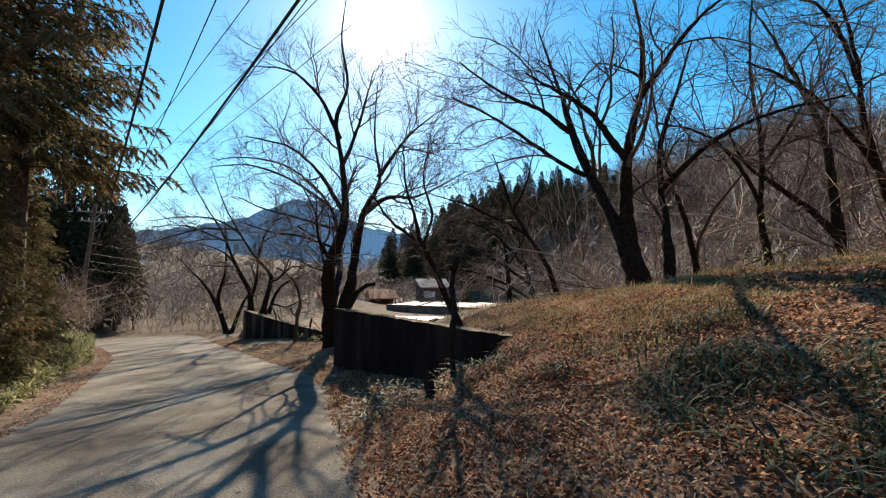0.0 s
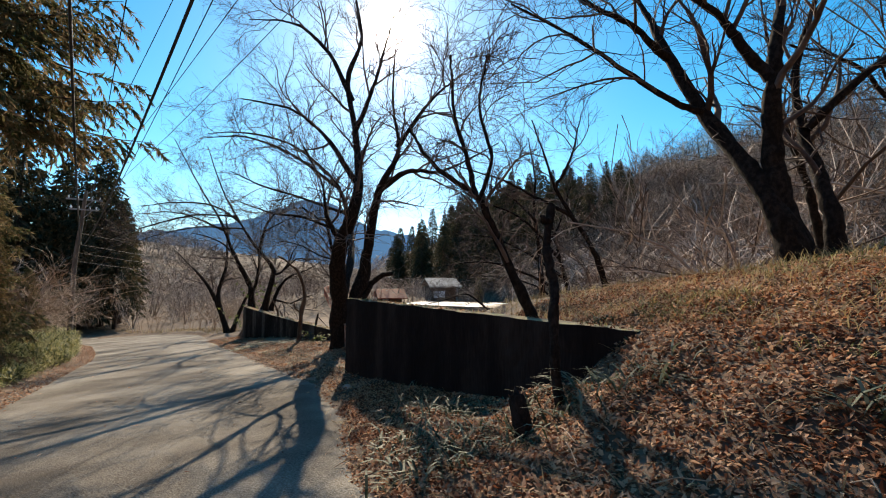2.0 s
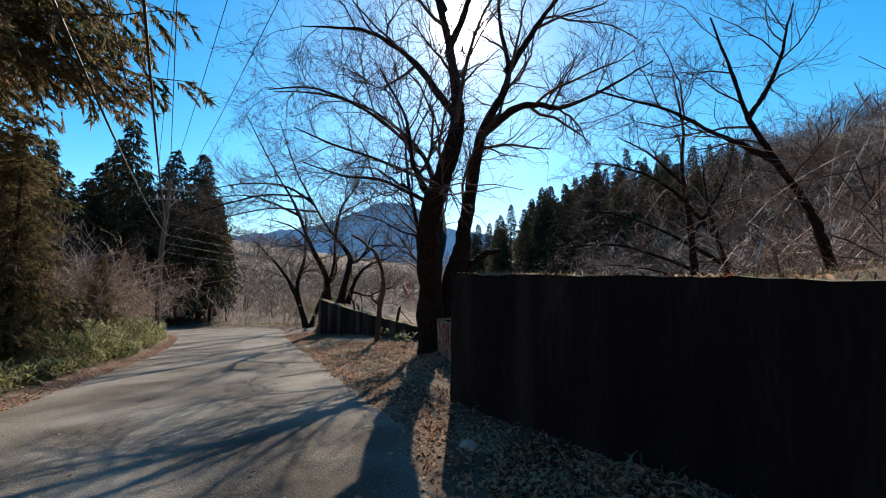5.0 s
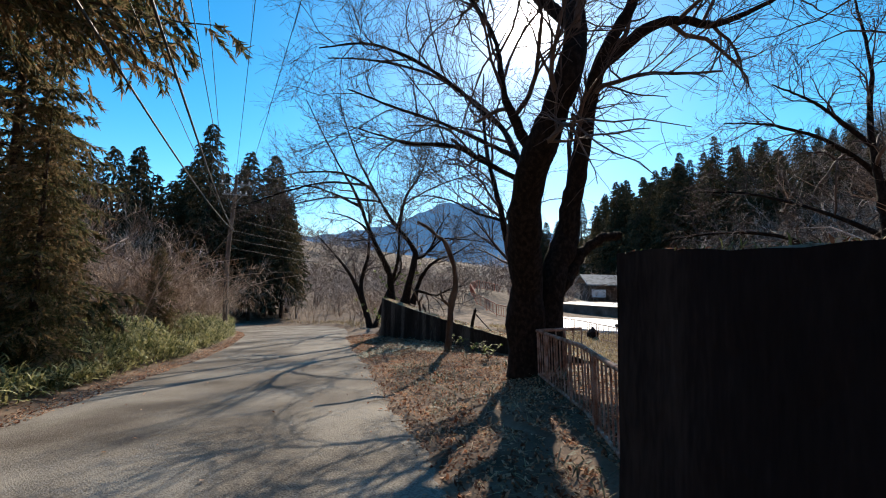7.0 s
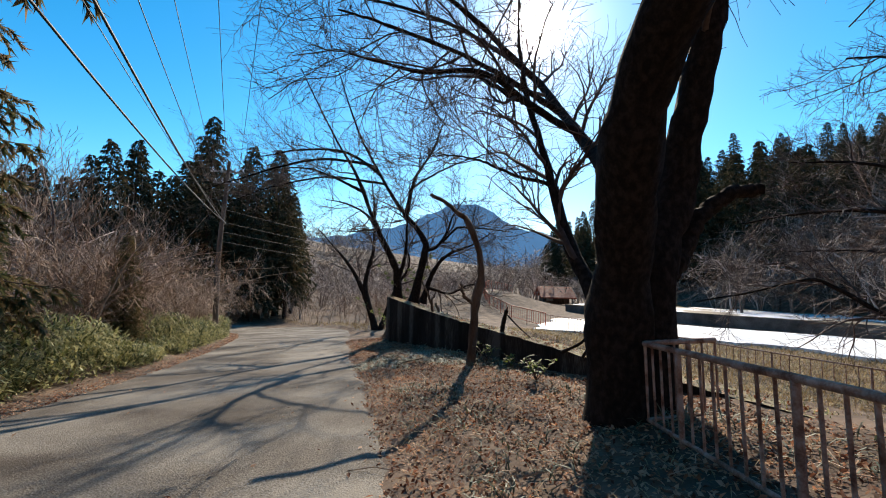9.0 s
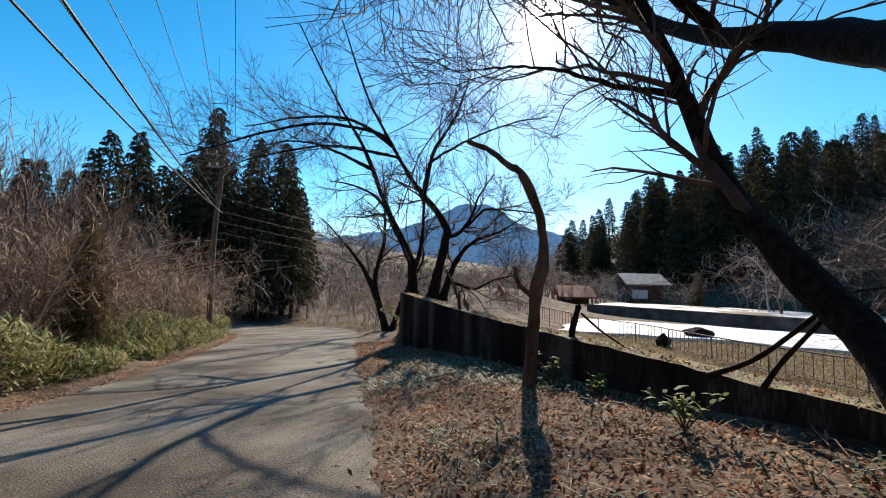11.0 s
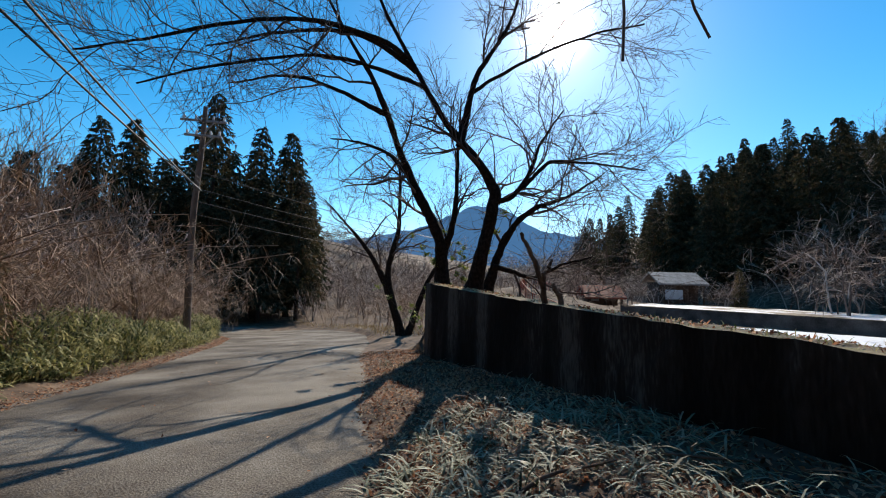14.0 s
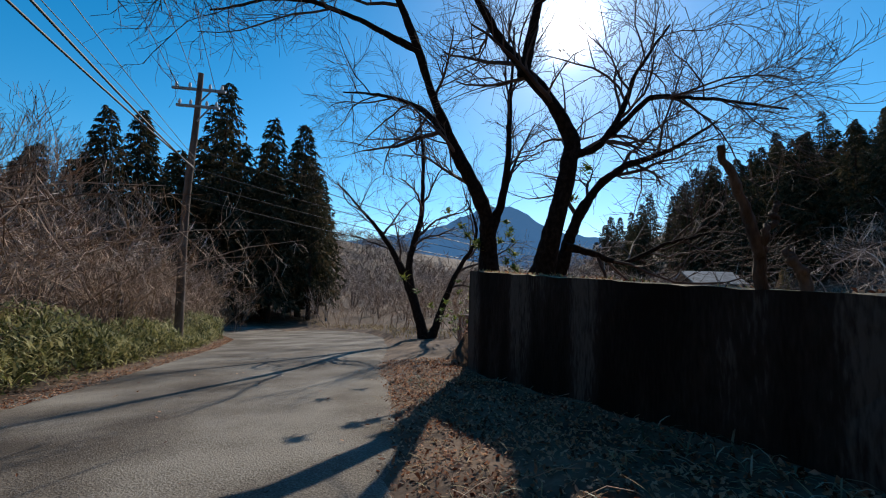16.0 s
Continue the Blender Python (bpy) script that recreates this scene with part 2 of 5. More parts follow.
def spawn(p, r, m, length, lo=0.25, hi=1.0, angle=(0.5, 1.1), up=0.3, n=6, thin=0.55, curl=0.18, flat=1.0):
    """m side shoots on each of the polylines p, r: new polylines and radii."""
    k, pn, _ = p.shape
    u = (lo + (hi - lo) * (np.arange(m)[None] + rng.random((k, m))) / m) * (pn - 1.001)
    i = u.astype(int)
    f = (u - i)[..., None]
    row = np.arange(k)[:, None]
    start = p[row, i] * (1 - f) + p[row, i + 1] * f
    rad = r[row, i] * (1 - f[..., 0]) + r[row, i + 1] * f[..., 0]
    tan = p[row, i + 1] - p[row, i]
    tan /= np.linalg.norm(tan, axis=2, keepdims=True) + 1e-9
    side = np.cross(tan, rng.normal(size=tan.shape))
    side /= np.linalg.norm(side, axis=2, keepdims=True) + 1e-9
    side[..., 2] *= flat
    a = rng.uniform(*angle, (k, m))[..., None]
    way = tan * np.cos(a) + side * np.sin(a)
    way[..., 2] += up
    way /= np.linalg.norm(way, axis=2, keepdims=True) + 1e-9
    size = np.asarray(length) * rng.uniform(0.55, 1.25, (k, m)) * (1.15 - 0.5 * u / pn)
    steps = np.empty((k, m, n, 3))
    steps[:, :, 0] = start
    for j in range(1, n):
        way = way + rng.normal(size=way.shape) * curl
        way[..., 2] += 0.05 * up
        way /= np.linalg.norm(way, axis=2, keepdims=True) + 1e-9
        steps[:, :, j] = steps[:, :, j - 1] + way * (size / (n - 1))[..., None]
    root = np.minimum(rad * thin, 0.012 + size * 0.018)
    radii = root[..., None] * np.linspace(1, 0.3, n)
    return steps.reshape(-1, n, 3), radii.reshape(-1, n)


def bare_tree(name, base, limbs, label, plan=((5, 2.2), (5, 1.1), (5, 0.5)), up=0.14, bark=None, tag=True, category="tree", group=""):
    """limbs: (points, r0, r1, twigs?) in the world; base: where the trunk stands. The trunk and limbs are one part, the branches another."""
    root = new(name)
    root.location = base
    origin = np.array(base)
    thick, shoots_p, shoots_r = [], [], []
    for points, r0, r1, bears in limbs:
        nn = 60 if bears == 2 else 34
        q = smooth_line(points, nn) - origin
        wob = np.cumsum(rng.normal(size=q.shape) * 0.008, axis=0)
        q = q + wob - np.linspace(0, 1, nn)[:, None] * wob[-1]
        rr = np.linspace(0, 1, nn) ** 0.8 * ((min(r1, 0.018) if bears else r1) - r0) + r0
        rr = rr * (1 + 0.07 * np.convolve(rng.normal(size=nn + 2), (0.4, 0.6, 0.4), "valid").clip(-1.5, 1.5))
        if bears == 2:
            rr = rr * (1 + 0.3 * np.exp(-np.arange(nn) / 2.2))
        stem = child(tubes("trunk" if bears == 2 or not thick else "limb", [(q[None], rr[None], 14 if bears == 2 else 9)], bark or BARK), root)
        co = np.empty(len(stem.data.vertices) * 3, dtype=np.float32)
        stem.data.vertices.foreach_get("co", co)
        sides = len(rr)
        knob = np.repeat(rr, len(co) // 3 // sides)
        co = co.reshape(-1, 3) + rng.normal(size=(len(co) // 3, 3)) * ((0.045 if bears else 0.09) * knob + 0.001)[:, None]
        stem.data.vertices.foreach_set("co", co.astype(np.float32).ravel())
        thick.append(1)
        if bears:
            pick = np.linspace(0, nn - 1, 26).astype(int)
            shoots_p.append(q[pick])
            shoots_r.append(rr[pick])
    if shoots_p:
        p, r = np.array(shoots_p), np.array(shoots_r)
        groups = []
        for level, (m, length) in enumerate(plan):
            p, r = spawn(p, r, m, length, lo=0.3 if level == 0 else 0.15, up=up, n=(8, 6, 5, 4)[level], curl=(0.2, 0.2, 0.18, 0.15)[level])
            r = np.maximum(r, (0.008, 0.005, 0.0035, 0.003)[level])
            groups.append((p, r, (5, 4, 3, 3)[level]))
        tagged(child(tubes("crown", groups, TWIG), root), "fine bare twigs", kind="stuff")
    return tagged(root, label, category, group)


def blades(where, length, width, lean, bend=0.5, up=True):
    """Curved blades standing at where (k, 3): verts and quads, three segments each."""
    k = len(where)
    az = rng.uniform(0, 2 * np.pi, k)
    ln = length * rng.uniform(0.5, 1.3, k)
    w = width * rng.uniform(0.6, 1.3, k)
    le = rng.uniform(*lean, k)
    out = np.stack([np.cos(az), np.sin(az), np.zeros(k)], 1)
    sd = np.stack([-np.sin(az), np.cos(az), np.zeros(k)], 1)
    rows = []
    pos = np.array(where, float)
    for j, wf in enumerate((0.6, 1.0, 0.75, 0.08)):
        rows.append(np.stack([pos - sd * (w * wf / 2)[:, None], pos + sd * (w * wf / 2)[:, None]], 1))
        an = le + j * bend
        pos = pos + (out * np.sin(an)[:, None] + np.array([0, 0, 1]) * np.cos(an)[:, None]) * (ln / 3)[:, None]
    v = np.stack(rows, 1).reshape(-1, 3)
    b = np.arange(k)[:, None] * 8 + np.arange(3)[None] * 2
    q = np.stack([b, b + 1, b + 3, b + 2], -1).reshape(-1, 4)
    return v, q


def flat_leaves(where, size, normal_tilt=0.6):
    """Small curled leaves lying at where: two quads folded along the middle."""
    k = len(where)
    az = rng.uniform(0, 2 * np.pi, k)
    a = np.stack([np.cos(az), np.sin(az), rng.normal(size=k) * normal_tilt], 1)
    b = np.stack([-np.sin(az), np.cos(az), rng.normal(size=k) * normal_tilt], 1)
    s = size * rng.uniform(0.5, 1.3, k)[:, None]
    c = np.array(where, float)
    lift = np.array([0, 0, 1]) * s * rng.uniform(-0.1, 0.35, k)[:, None]
    v = np.stack([c - a * s, c - b * s * 0.5 + lift, c + a * s, c + b * s * 0.5 + lift], 1).reshape(-1, 3)
    i = np.arange(k)[:, None] * 4
    return v, np.concatenate([i + np.array([0, 1, 2]), i + np.array([0, 2, 3])])


# ---- ground ----
RIGHT_Y = [-30, -6, 0, 4.0, 5.1, 9.5, 12, 15.2, 19, 23.8, 26.5, 30, 36, 42, 48, 54, 60]
RIGHT_X = [13, 3.2, 0.9, -0.5, -0.95, -2.45, -3.6, -5.9, -8.4, -11.8, -13.5, -16, -19.6, -23.5, -29, -37, -50]
LEFT_Y = [-30, -6, 0, 8.9, 13.5, 18, 21.2, 25, 29, 34, 39, 44, 48]
LEFT_X = [5.5, -3.2, -4.9, -8.9, -11.9, -14.9, -17.0, -20.0, -23.4, -27.8, -33, -40.5, -50]


def edge_r(y):
    return np.interp(y, RIGHT_Y, RIGHT_X)


def edge_l(y):
    return np.interp(y, LEFT_Y, LEFT_X)


def road_z(x, y):
    return -0.282 + 0.0772 * np.clip(x, -40, 8) - 0.0469 * np.clip(y, -20, 55)


def ease(v, a, b):
    t = np.clip((v - a) / (b - a), 0, 1)
    return t * t * (3 - 2 * t)


def bumps(x, y, s):
    return np.sin(x * 1.3 * s + 2 * np.sin(y * 0.9 * s)) * np.sin(y * 1.7 * s + 1.5 * np.sin(x * 0.7 * s + 1)) + 0.5 * np.sin(x * 3.1 * s + y * 2.3 * s)


FOOT_Y = [-200, -60, 0, 30, 60, 95, 140, 250, 500]
FOOT_X = [20, 16, 15, 27, 26, 10, -12, -44, -120]


def hill(x, y):
    v = x - np.interp(y, FOOT_Y, FOOT_X)
    h = 60 * (1 - np.exp(-np.clip(v, 0, None) / 85.0))
    return h * (1 + 0.12 * np.sin(x * 0.05 + 1) * np.sin(y * 0.04)) + 3 * ease(v, 10, 60) * np.sin(x * 0.13) * np.sin(y * 0.11)


def foot(x, y):
    return x - np.interp(y, FOOT_Y, FOOT_X)


def ground(x, y):
    x, y = np.asarray(x, float), np.asarray(y, float)
    z = road_z(x, y)
    s = x - edge_r(y)
    left = edge_l(y) - x
    # the bank beside the start of the road
    bank = np.interp(s, [0, 0.4, 1.0, 2.1, 2.9, 4, 6.4, 9, 16], [0, 0.08, 0.34, 0.72, 1.05, 1.36, 1.85, 2.25, 2.7])
    
    # distance behind the line of the long wall, and the slope down to the pond
    u = (x + 5.85) * 0.747 + (y - 20.4) * 0.665
    fall = np.interp(u, [-9, -6, -0.2, 0.0, 1.5, 4, 8, 13, 18, 70, 80], [0, 0, 0.0, -1.2, -1.4, -2.2, -3.3, -3.75, -3.85, -3.9, -3.4])
    # along the foot of the fences and the long wall the verge stays near the road
    verge = np.interp(s, [0, 0.6, 2.0, 4.0, 6], [0, 0.04, 0.16, 0.3, 0.4])
    u = (x + 5.85) * 0.747 + (y - 20.4) * 0.665
    va = (x + 3.18) * 0.777 + (y - 12.65) * 0.63
    dip = np.maximum(ease(va, -0.9, -0.3) * (1 - ease(x, 0.3, 1.1)), ease(va, -2.2, -0.6) * (1 - ease(x, -0.6, 0.4)))
    dip = np.where(va > 0.46, 0, dip)
    dip = np.maximum(dip, np.maximum(ease(y, 8.5, 11) * (1 - ease(x, -1.5, 1.0)), ease(y, 11, 12.5)))
    side = bank * (1 - dip) + verge * 0.3 * dip
    hump = ease(x, -2.2, 1.0) * (1 - ease(u, -1.5, 5))
    back = z + verge * (1 - hump) + bank * hump
    zr = np.where(va < 0.44, z + side, back)
    pond = ease(u, 0.44, 0.52) * ease(va, 0.2, 2.5)
    low = np.where(u > 0, fall, z)
    low = np.where(u < 16, np.maximum(low, back * hump + low * (1 - hump)), low)
    past = (x + 13.55) * -0.665 + (y - 29.05) * 0.747
    e = ease(past, 0.2, 3.0) * (1 - ease(u, 6, 16))
    low = low * (1 - e) + (z + 0.15) * e
    zr = zr * (1 - pond) + low * pond
    far = ease(y, 48, 70) * (1 - ease(u, 6, 20))
    zr = np.where(s > 0, zr, z)
    zl = z + np.interp(left, [0, 0.5, 1.5, 5, 12, 40], [0, 0.05, 0.12, 0.1, -0.3, -1.2])
    out = np.where(s > 0, zr, np.where(left > 0, zl, z - 0.03))
    out = out * (1 - far) + far * (np.clip(road_z(x, y), -6, 5) + 0.3)
    rough = np.clip(np.maximum(s, left), 0, 0.6) / 0.6
    out = out + rough * 0.035 * bumps(x, y, 1.7) * (u < 17)
    out = out + 2.8 * np.exp(-((x + 21) ** 2 / 70 + (y - 73) ** 2 / 160))
    # unseen slopes added behind and to the west, to block skylight and bounce warmth
    out = out + 75 * (1 - np.exp(-np.clip(-13 - y, 0, None) / 55.0)) + 40 * (1 - np.exp(-np.clip(-100 - x, 0, None) / 60.0))
    return out + hill(x, y)


def axis(lo, hi, step, reach):
    core = np.arange(lo, hi + 1e-6, step)
    grow = [step]
    while sum(grow) < reach:
        grow.append(grow[-1] * 1.13)
    g = np.cumsum(grow)
    return np.concatenate([(lo - g)[::-1], core, hi + g])


gx, gy = axis(-28, 14, 0.28, 2600), axis(-4, 46, 0.28, 2600)
X, Y = np.meshgrid(gx, gy)
Z = ground(X, Y)
nx, ny = len(gx), len(gy)
ix = np.arange(nx - 1)[None] + np.arange(ny - 1)[:, None] * nx
quads = np.stack([ix, ix + 1, ix + 1 + nx, ix + nx], -1).reshape(-1, 4)
land = mesh_object("ground", np.stack([X, Y, Z], -1).reshape(-1, 3), quads, SOIL, True)
tagged(land, "brown leafy earth under the trees and banks", "ground", kind="structure")

# the road: one worn strip, its edges broken
ys = np.concatenate([np.arange(-14, 40, 0.25), np.arange(40, 60, 0.5)])
across = np.linspace(0, 1, 25)
wr = 0.06 * np.sin(ys * 2.3) + 0.05 * np.sin(ys * 5.1 + 1) + rng.normal(size=len(ys)) * 0.03
wl = 0.06 * np.sin(ys * 1.9 + 2) + 0.05 * np.sin(ys * 4.3) + rng.normal(size=len(ys)) * 0.03
xr, xl = edge_r(ys) + wr, np.interp(ys, LEFT_Y + [60], LEFT_X + [-75]) + wl
RX = xl[:, None] * (1 - across) + xr[:, None] * across
RY = np.repeat(ys[:, None], 25, 1)
RZ = road_z(RX, RY) + 0.008 * np.sin(RX * 0.8) * np.sin(RY * 0.5)
RZ[:, 0] -= 0.05
RZ[:, -1] -= 0.05
i = np.arange(24)[None] + np.arange(len(ys) - 1)[:, None] * 25
road = mesh_object("road", np.stack([RX, RY, RZ], -1).reshape(-1, 3), np.stack([i, i + 1, i + 26, i + 25], -1).reshape(-1, 4), ROAD, True)
tagged(road, "narrow worn grey asphalt mountain road, streaked with shadows", "road", kind="structure")


# ---- walls ----
def rough_wall(name, a, b, tops, thick, foot, label, face=None):
    """A concrete wall from a to b, its faces uneven and its top weathered."""
    a, b = np.array(a, float), np.array(b, float)
    ln = np.linalg.norm(b - a)
    d = (b - a) / ln
    nrm = np.array([-d[1], d[0]])
    n = int(ln / 0.16) + 2
    uu = np.linspace(0, ln, n)
    rows = 14
    prof = [(0, k / rows) for k in range(rows + 1)] + [(thick * k / 3, 1.0) for k in (1, 2)] + [(thick, 1 - k / 4) for k in range(5)]
    vs = np.empty((n, len(prof), 3))
    for j, (o, h) in enumerate(prof):
        p = a[None] + d[None] * uu[:, None] + nrm[None] * o
        top = np.interp(uu, [u for u, _ in tops], [z for _, z in tops])
        vs[:, j, :2] = p
        vs[:, j, 2] = foot + (top - foot) * h
    jit = 0.006 * bumps(uu[:, None] * 3, vs[:, :, 2] * 3, 1.0) + rng.normal(size=vs.shape[:2]) * 0.004
    vs[:, :, :2] += nrm * jit[..., None]
    vs[:, rows:rows + 3, 2] += 0.003 * np.sin(uu[:, None] * 5.3) + rng.normal(size=(n, 3)) * 0.007
    m = len(prof)
    k = np.arange(m - 1)[None] + np.arange(n - 1)[:, None] * m
    q = np.stack([k, k + m, k + m + 1, k + 1], -1).reshape(-1, 4)
    fm = np.tile(np.array([1 if rows <= j < rows + 3 else 0 for j in range(m - 1)]), n - 1)
    caps = []
    for e in (0, (n - 1) * m):
        for j in range(m // 2 - 1):
            caps.append([e + j, e + j + 1, e + m - 2 - j, e + m - 1 - j])
    caps = np.array(caps)
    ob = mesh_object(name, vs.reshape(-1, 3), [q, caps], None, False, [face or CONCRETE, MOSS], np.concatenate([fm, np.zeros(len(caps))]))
    return tagged(ob, label, "wall", kind="structure")


rough_wall("wall_1", (-3.24, 12.75), (1.1, 7.35), ((0, 0.6), (7, 0.52)), 0.28, -1.9, "dark shaded concrete retaining wall beside the leafy bank", SHADEWALL)
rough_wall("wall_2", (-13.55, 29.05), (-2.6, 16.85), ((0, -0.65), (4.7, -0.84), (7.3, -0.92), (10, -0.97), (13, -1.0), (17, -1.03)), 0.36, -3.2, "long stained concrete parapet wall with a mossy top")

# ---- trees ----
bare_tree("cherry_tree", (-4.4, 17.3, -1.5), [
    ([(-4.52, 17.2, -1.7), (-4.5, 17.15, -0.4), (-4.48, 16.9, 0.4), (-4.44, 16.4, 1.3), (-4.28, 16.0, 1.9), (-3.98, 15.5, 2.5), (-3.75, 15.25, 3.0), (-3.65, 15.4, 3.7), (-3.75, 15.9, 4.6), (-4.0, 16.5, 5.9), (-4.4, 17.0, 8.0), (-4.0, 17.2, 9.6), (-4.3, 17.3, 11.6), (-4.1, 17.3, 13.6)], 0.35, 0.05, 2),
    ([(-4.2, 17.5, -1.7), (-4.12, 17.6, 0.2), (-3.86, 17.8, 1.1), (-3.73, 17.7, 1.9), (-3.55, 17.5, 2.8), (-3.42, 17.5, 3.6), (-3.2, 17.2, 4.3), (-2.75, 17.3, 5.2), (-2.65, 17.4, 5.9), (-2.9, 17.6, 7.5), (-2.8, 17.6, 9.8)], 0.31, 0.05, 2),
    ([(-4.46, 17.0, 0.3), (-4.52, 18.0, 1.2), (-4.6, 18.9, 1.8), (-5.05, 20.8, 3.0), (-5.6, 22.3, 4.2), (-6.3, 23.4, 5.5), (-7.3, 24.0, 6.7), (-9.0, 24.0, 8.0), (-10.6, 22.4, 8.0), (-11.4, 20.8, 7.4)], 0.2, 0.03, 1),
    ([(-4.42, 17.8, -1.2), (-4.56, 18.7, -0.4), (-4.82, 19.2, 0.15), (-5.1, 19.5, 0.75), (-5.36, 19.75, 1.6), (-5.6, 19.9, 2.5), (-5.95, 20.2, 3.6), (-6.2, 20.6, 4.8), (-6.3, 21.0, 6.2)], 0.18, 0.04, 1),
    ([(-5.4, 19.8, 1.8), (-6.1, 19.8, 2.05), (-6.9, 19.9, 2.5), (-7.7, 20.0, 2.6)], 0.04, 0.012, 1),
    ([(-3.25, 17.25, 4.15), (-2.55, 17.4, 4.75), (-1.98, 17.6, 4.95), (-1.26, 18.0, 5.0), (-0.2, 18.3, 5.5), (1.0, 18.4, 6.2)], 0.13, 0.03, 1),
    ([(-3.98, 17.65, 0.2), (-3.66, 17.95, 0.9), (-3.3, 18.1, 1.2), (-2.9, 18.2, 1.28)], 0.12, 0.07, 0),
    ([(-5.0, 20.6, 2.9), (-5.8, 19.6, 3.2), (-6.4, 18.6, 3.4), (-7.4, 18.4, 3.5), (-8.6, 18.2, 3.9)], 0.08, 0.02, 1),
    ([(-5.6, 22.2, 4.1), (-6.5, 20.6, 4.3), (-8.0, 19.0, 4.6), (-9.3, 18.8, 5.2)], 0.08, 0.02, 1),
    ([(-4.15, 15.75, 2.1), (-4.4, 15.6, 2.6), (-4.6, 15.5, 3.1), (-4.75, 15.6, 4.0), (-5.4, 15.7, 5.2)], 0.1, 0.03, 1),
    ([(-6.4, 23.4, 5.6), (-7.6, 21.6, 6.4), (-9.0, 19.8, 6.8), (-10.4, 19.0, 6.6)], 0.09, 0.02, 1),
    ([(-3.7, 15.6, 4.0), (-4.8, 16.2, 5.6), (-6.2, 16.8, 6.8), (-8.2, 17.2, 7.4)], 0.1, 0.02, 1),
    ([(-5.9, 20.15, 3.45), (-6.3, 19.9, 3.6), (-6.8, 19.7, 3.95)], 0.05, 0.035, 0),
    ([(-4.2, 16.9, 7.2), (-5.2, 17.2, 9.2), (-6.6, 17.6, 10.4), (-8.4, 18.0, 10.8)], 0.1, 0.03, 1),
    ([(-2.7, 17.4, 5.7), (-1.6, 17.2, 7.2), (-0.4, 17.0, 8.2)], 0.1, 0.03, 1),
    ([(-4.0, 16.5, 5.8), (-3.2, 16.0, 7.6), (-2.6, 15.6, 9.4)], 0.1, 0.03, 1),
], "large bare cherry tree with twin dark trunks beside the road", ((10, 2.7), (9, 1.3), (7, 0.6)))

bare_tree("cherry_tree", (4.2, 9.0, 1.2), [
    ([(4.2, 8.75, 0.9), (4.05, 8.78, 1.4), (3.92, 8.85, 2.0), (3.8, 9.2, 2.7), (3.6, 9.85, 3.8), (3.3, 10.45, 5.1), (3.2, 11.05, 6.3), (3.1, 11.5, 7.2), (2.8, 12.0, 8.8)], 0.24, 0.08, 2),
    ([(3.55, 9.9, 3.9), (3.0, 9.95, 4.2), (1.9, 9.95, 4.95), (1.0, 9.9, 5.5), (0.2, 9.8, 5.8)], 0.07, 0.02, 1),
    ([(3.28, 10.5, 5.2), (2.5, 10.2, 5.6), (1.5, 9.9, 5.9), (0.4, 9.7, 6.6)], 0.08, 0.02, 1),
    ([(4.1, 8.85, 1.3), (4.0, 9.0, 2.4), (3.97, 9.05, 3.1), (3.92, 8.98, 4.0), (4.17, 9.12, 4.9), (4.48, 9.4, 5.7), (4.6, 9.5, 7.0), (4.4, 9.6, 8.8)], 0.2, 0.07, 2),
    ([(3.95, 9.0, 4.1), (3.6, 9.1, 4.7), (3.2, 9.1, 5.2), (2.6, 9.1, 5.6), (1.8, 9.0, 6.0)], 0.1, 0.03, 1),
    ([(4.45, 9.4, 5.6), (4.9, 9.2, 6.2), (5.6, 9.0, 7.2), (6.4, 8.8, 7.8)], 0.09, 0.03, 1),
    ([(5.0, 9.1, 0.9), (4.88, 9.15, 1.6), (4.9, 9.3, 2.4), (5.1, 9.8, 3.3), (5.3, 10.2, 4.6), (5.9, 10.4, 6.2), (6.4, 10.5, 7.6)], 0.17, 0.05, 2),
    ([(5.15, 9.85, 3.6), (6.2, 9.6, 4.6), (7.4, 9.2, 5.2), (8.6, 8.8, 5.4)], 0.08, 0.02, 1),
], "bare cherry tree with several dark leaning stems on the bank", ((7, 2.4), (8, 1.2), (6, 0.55)))

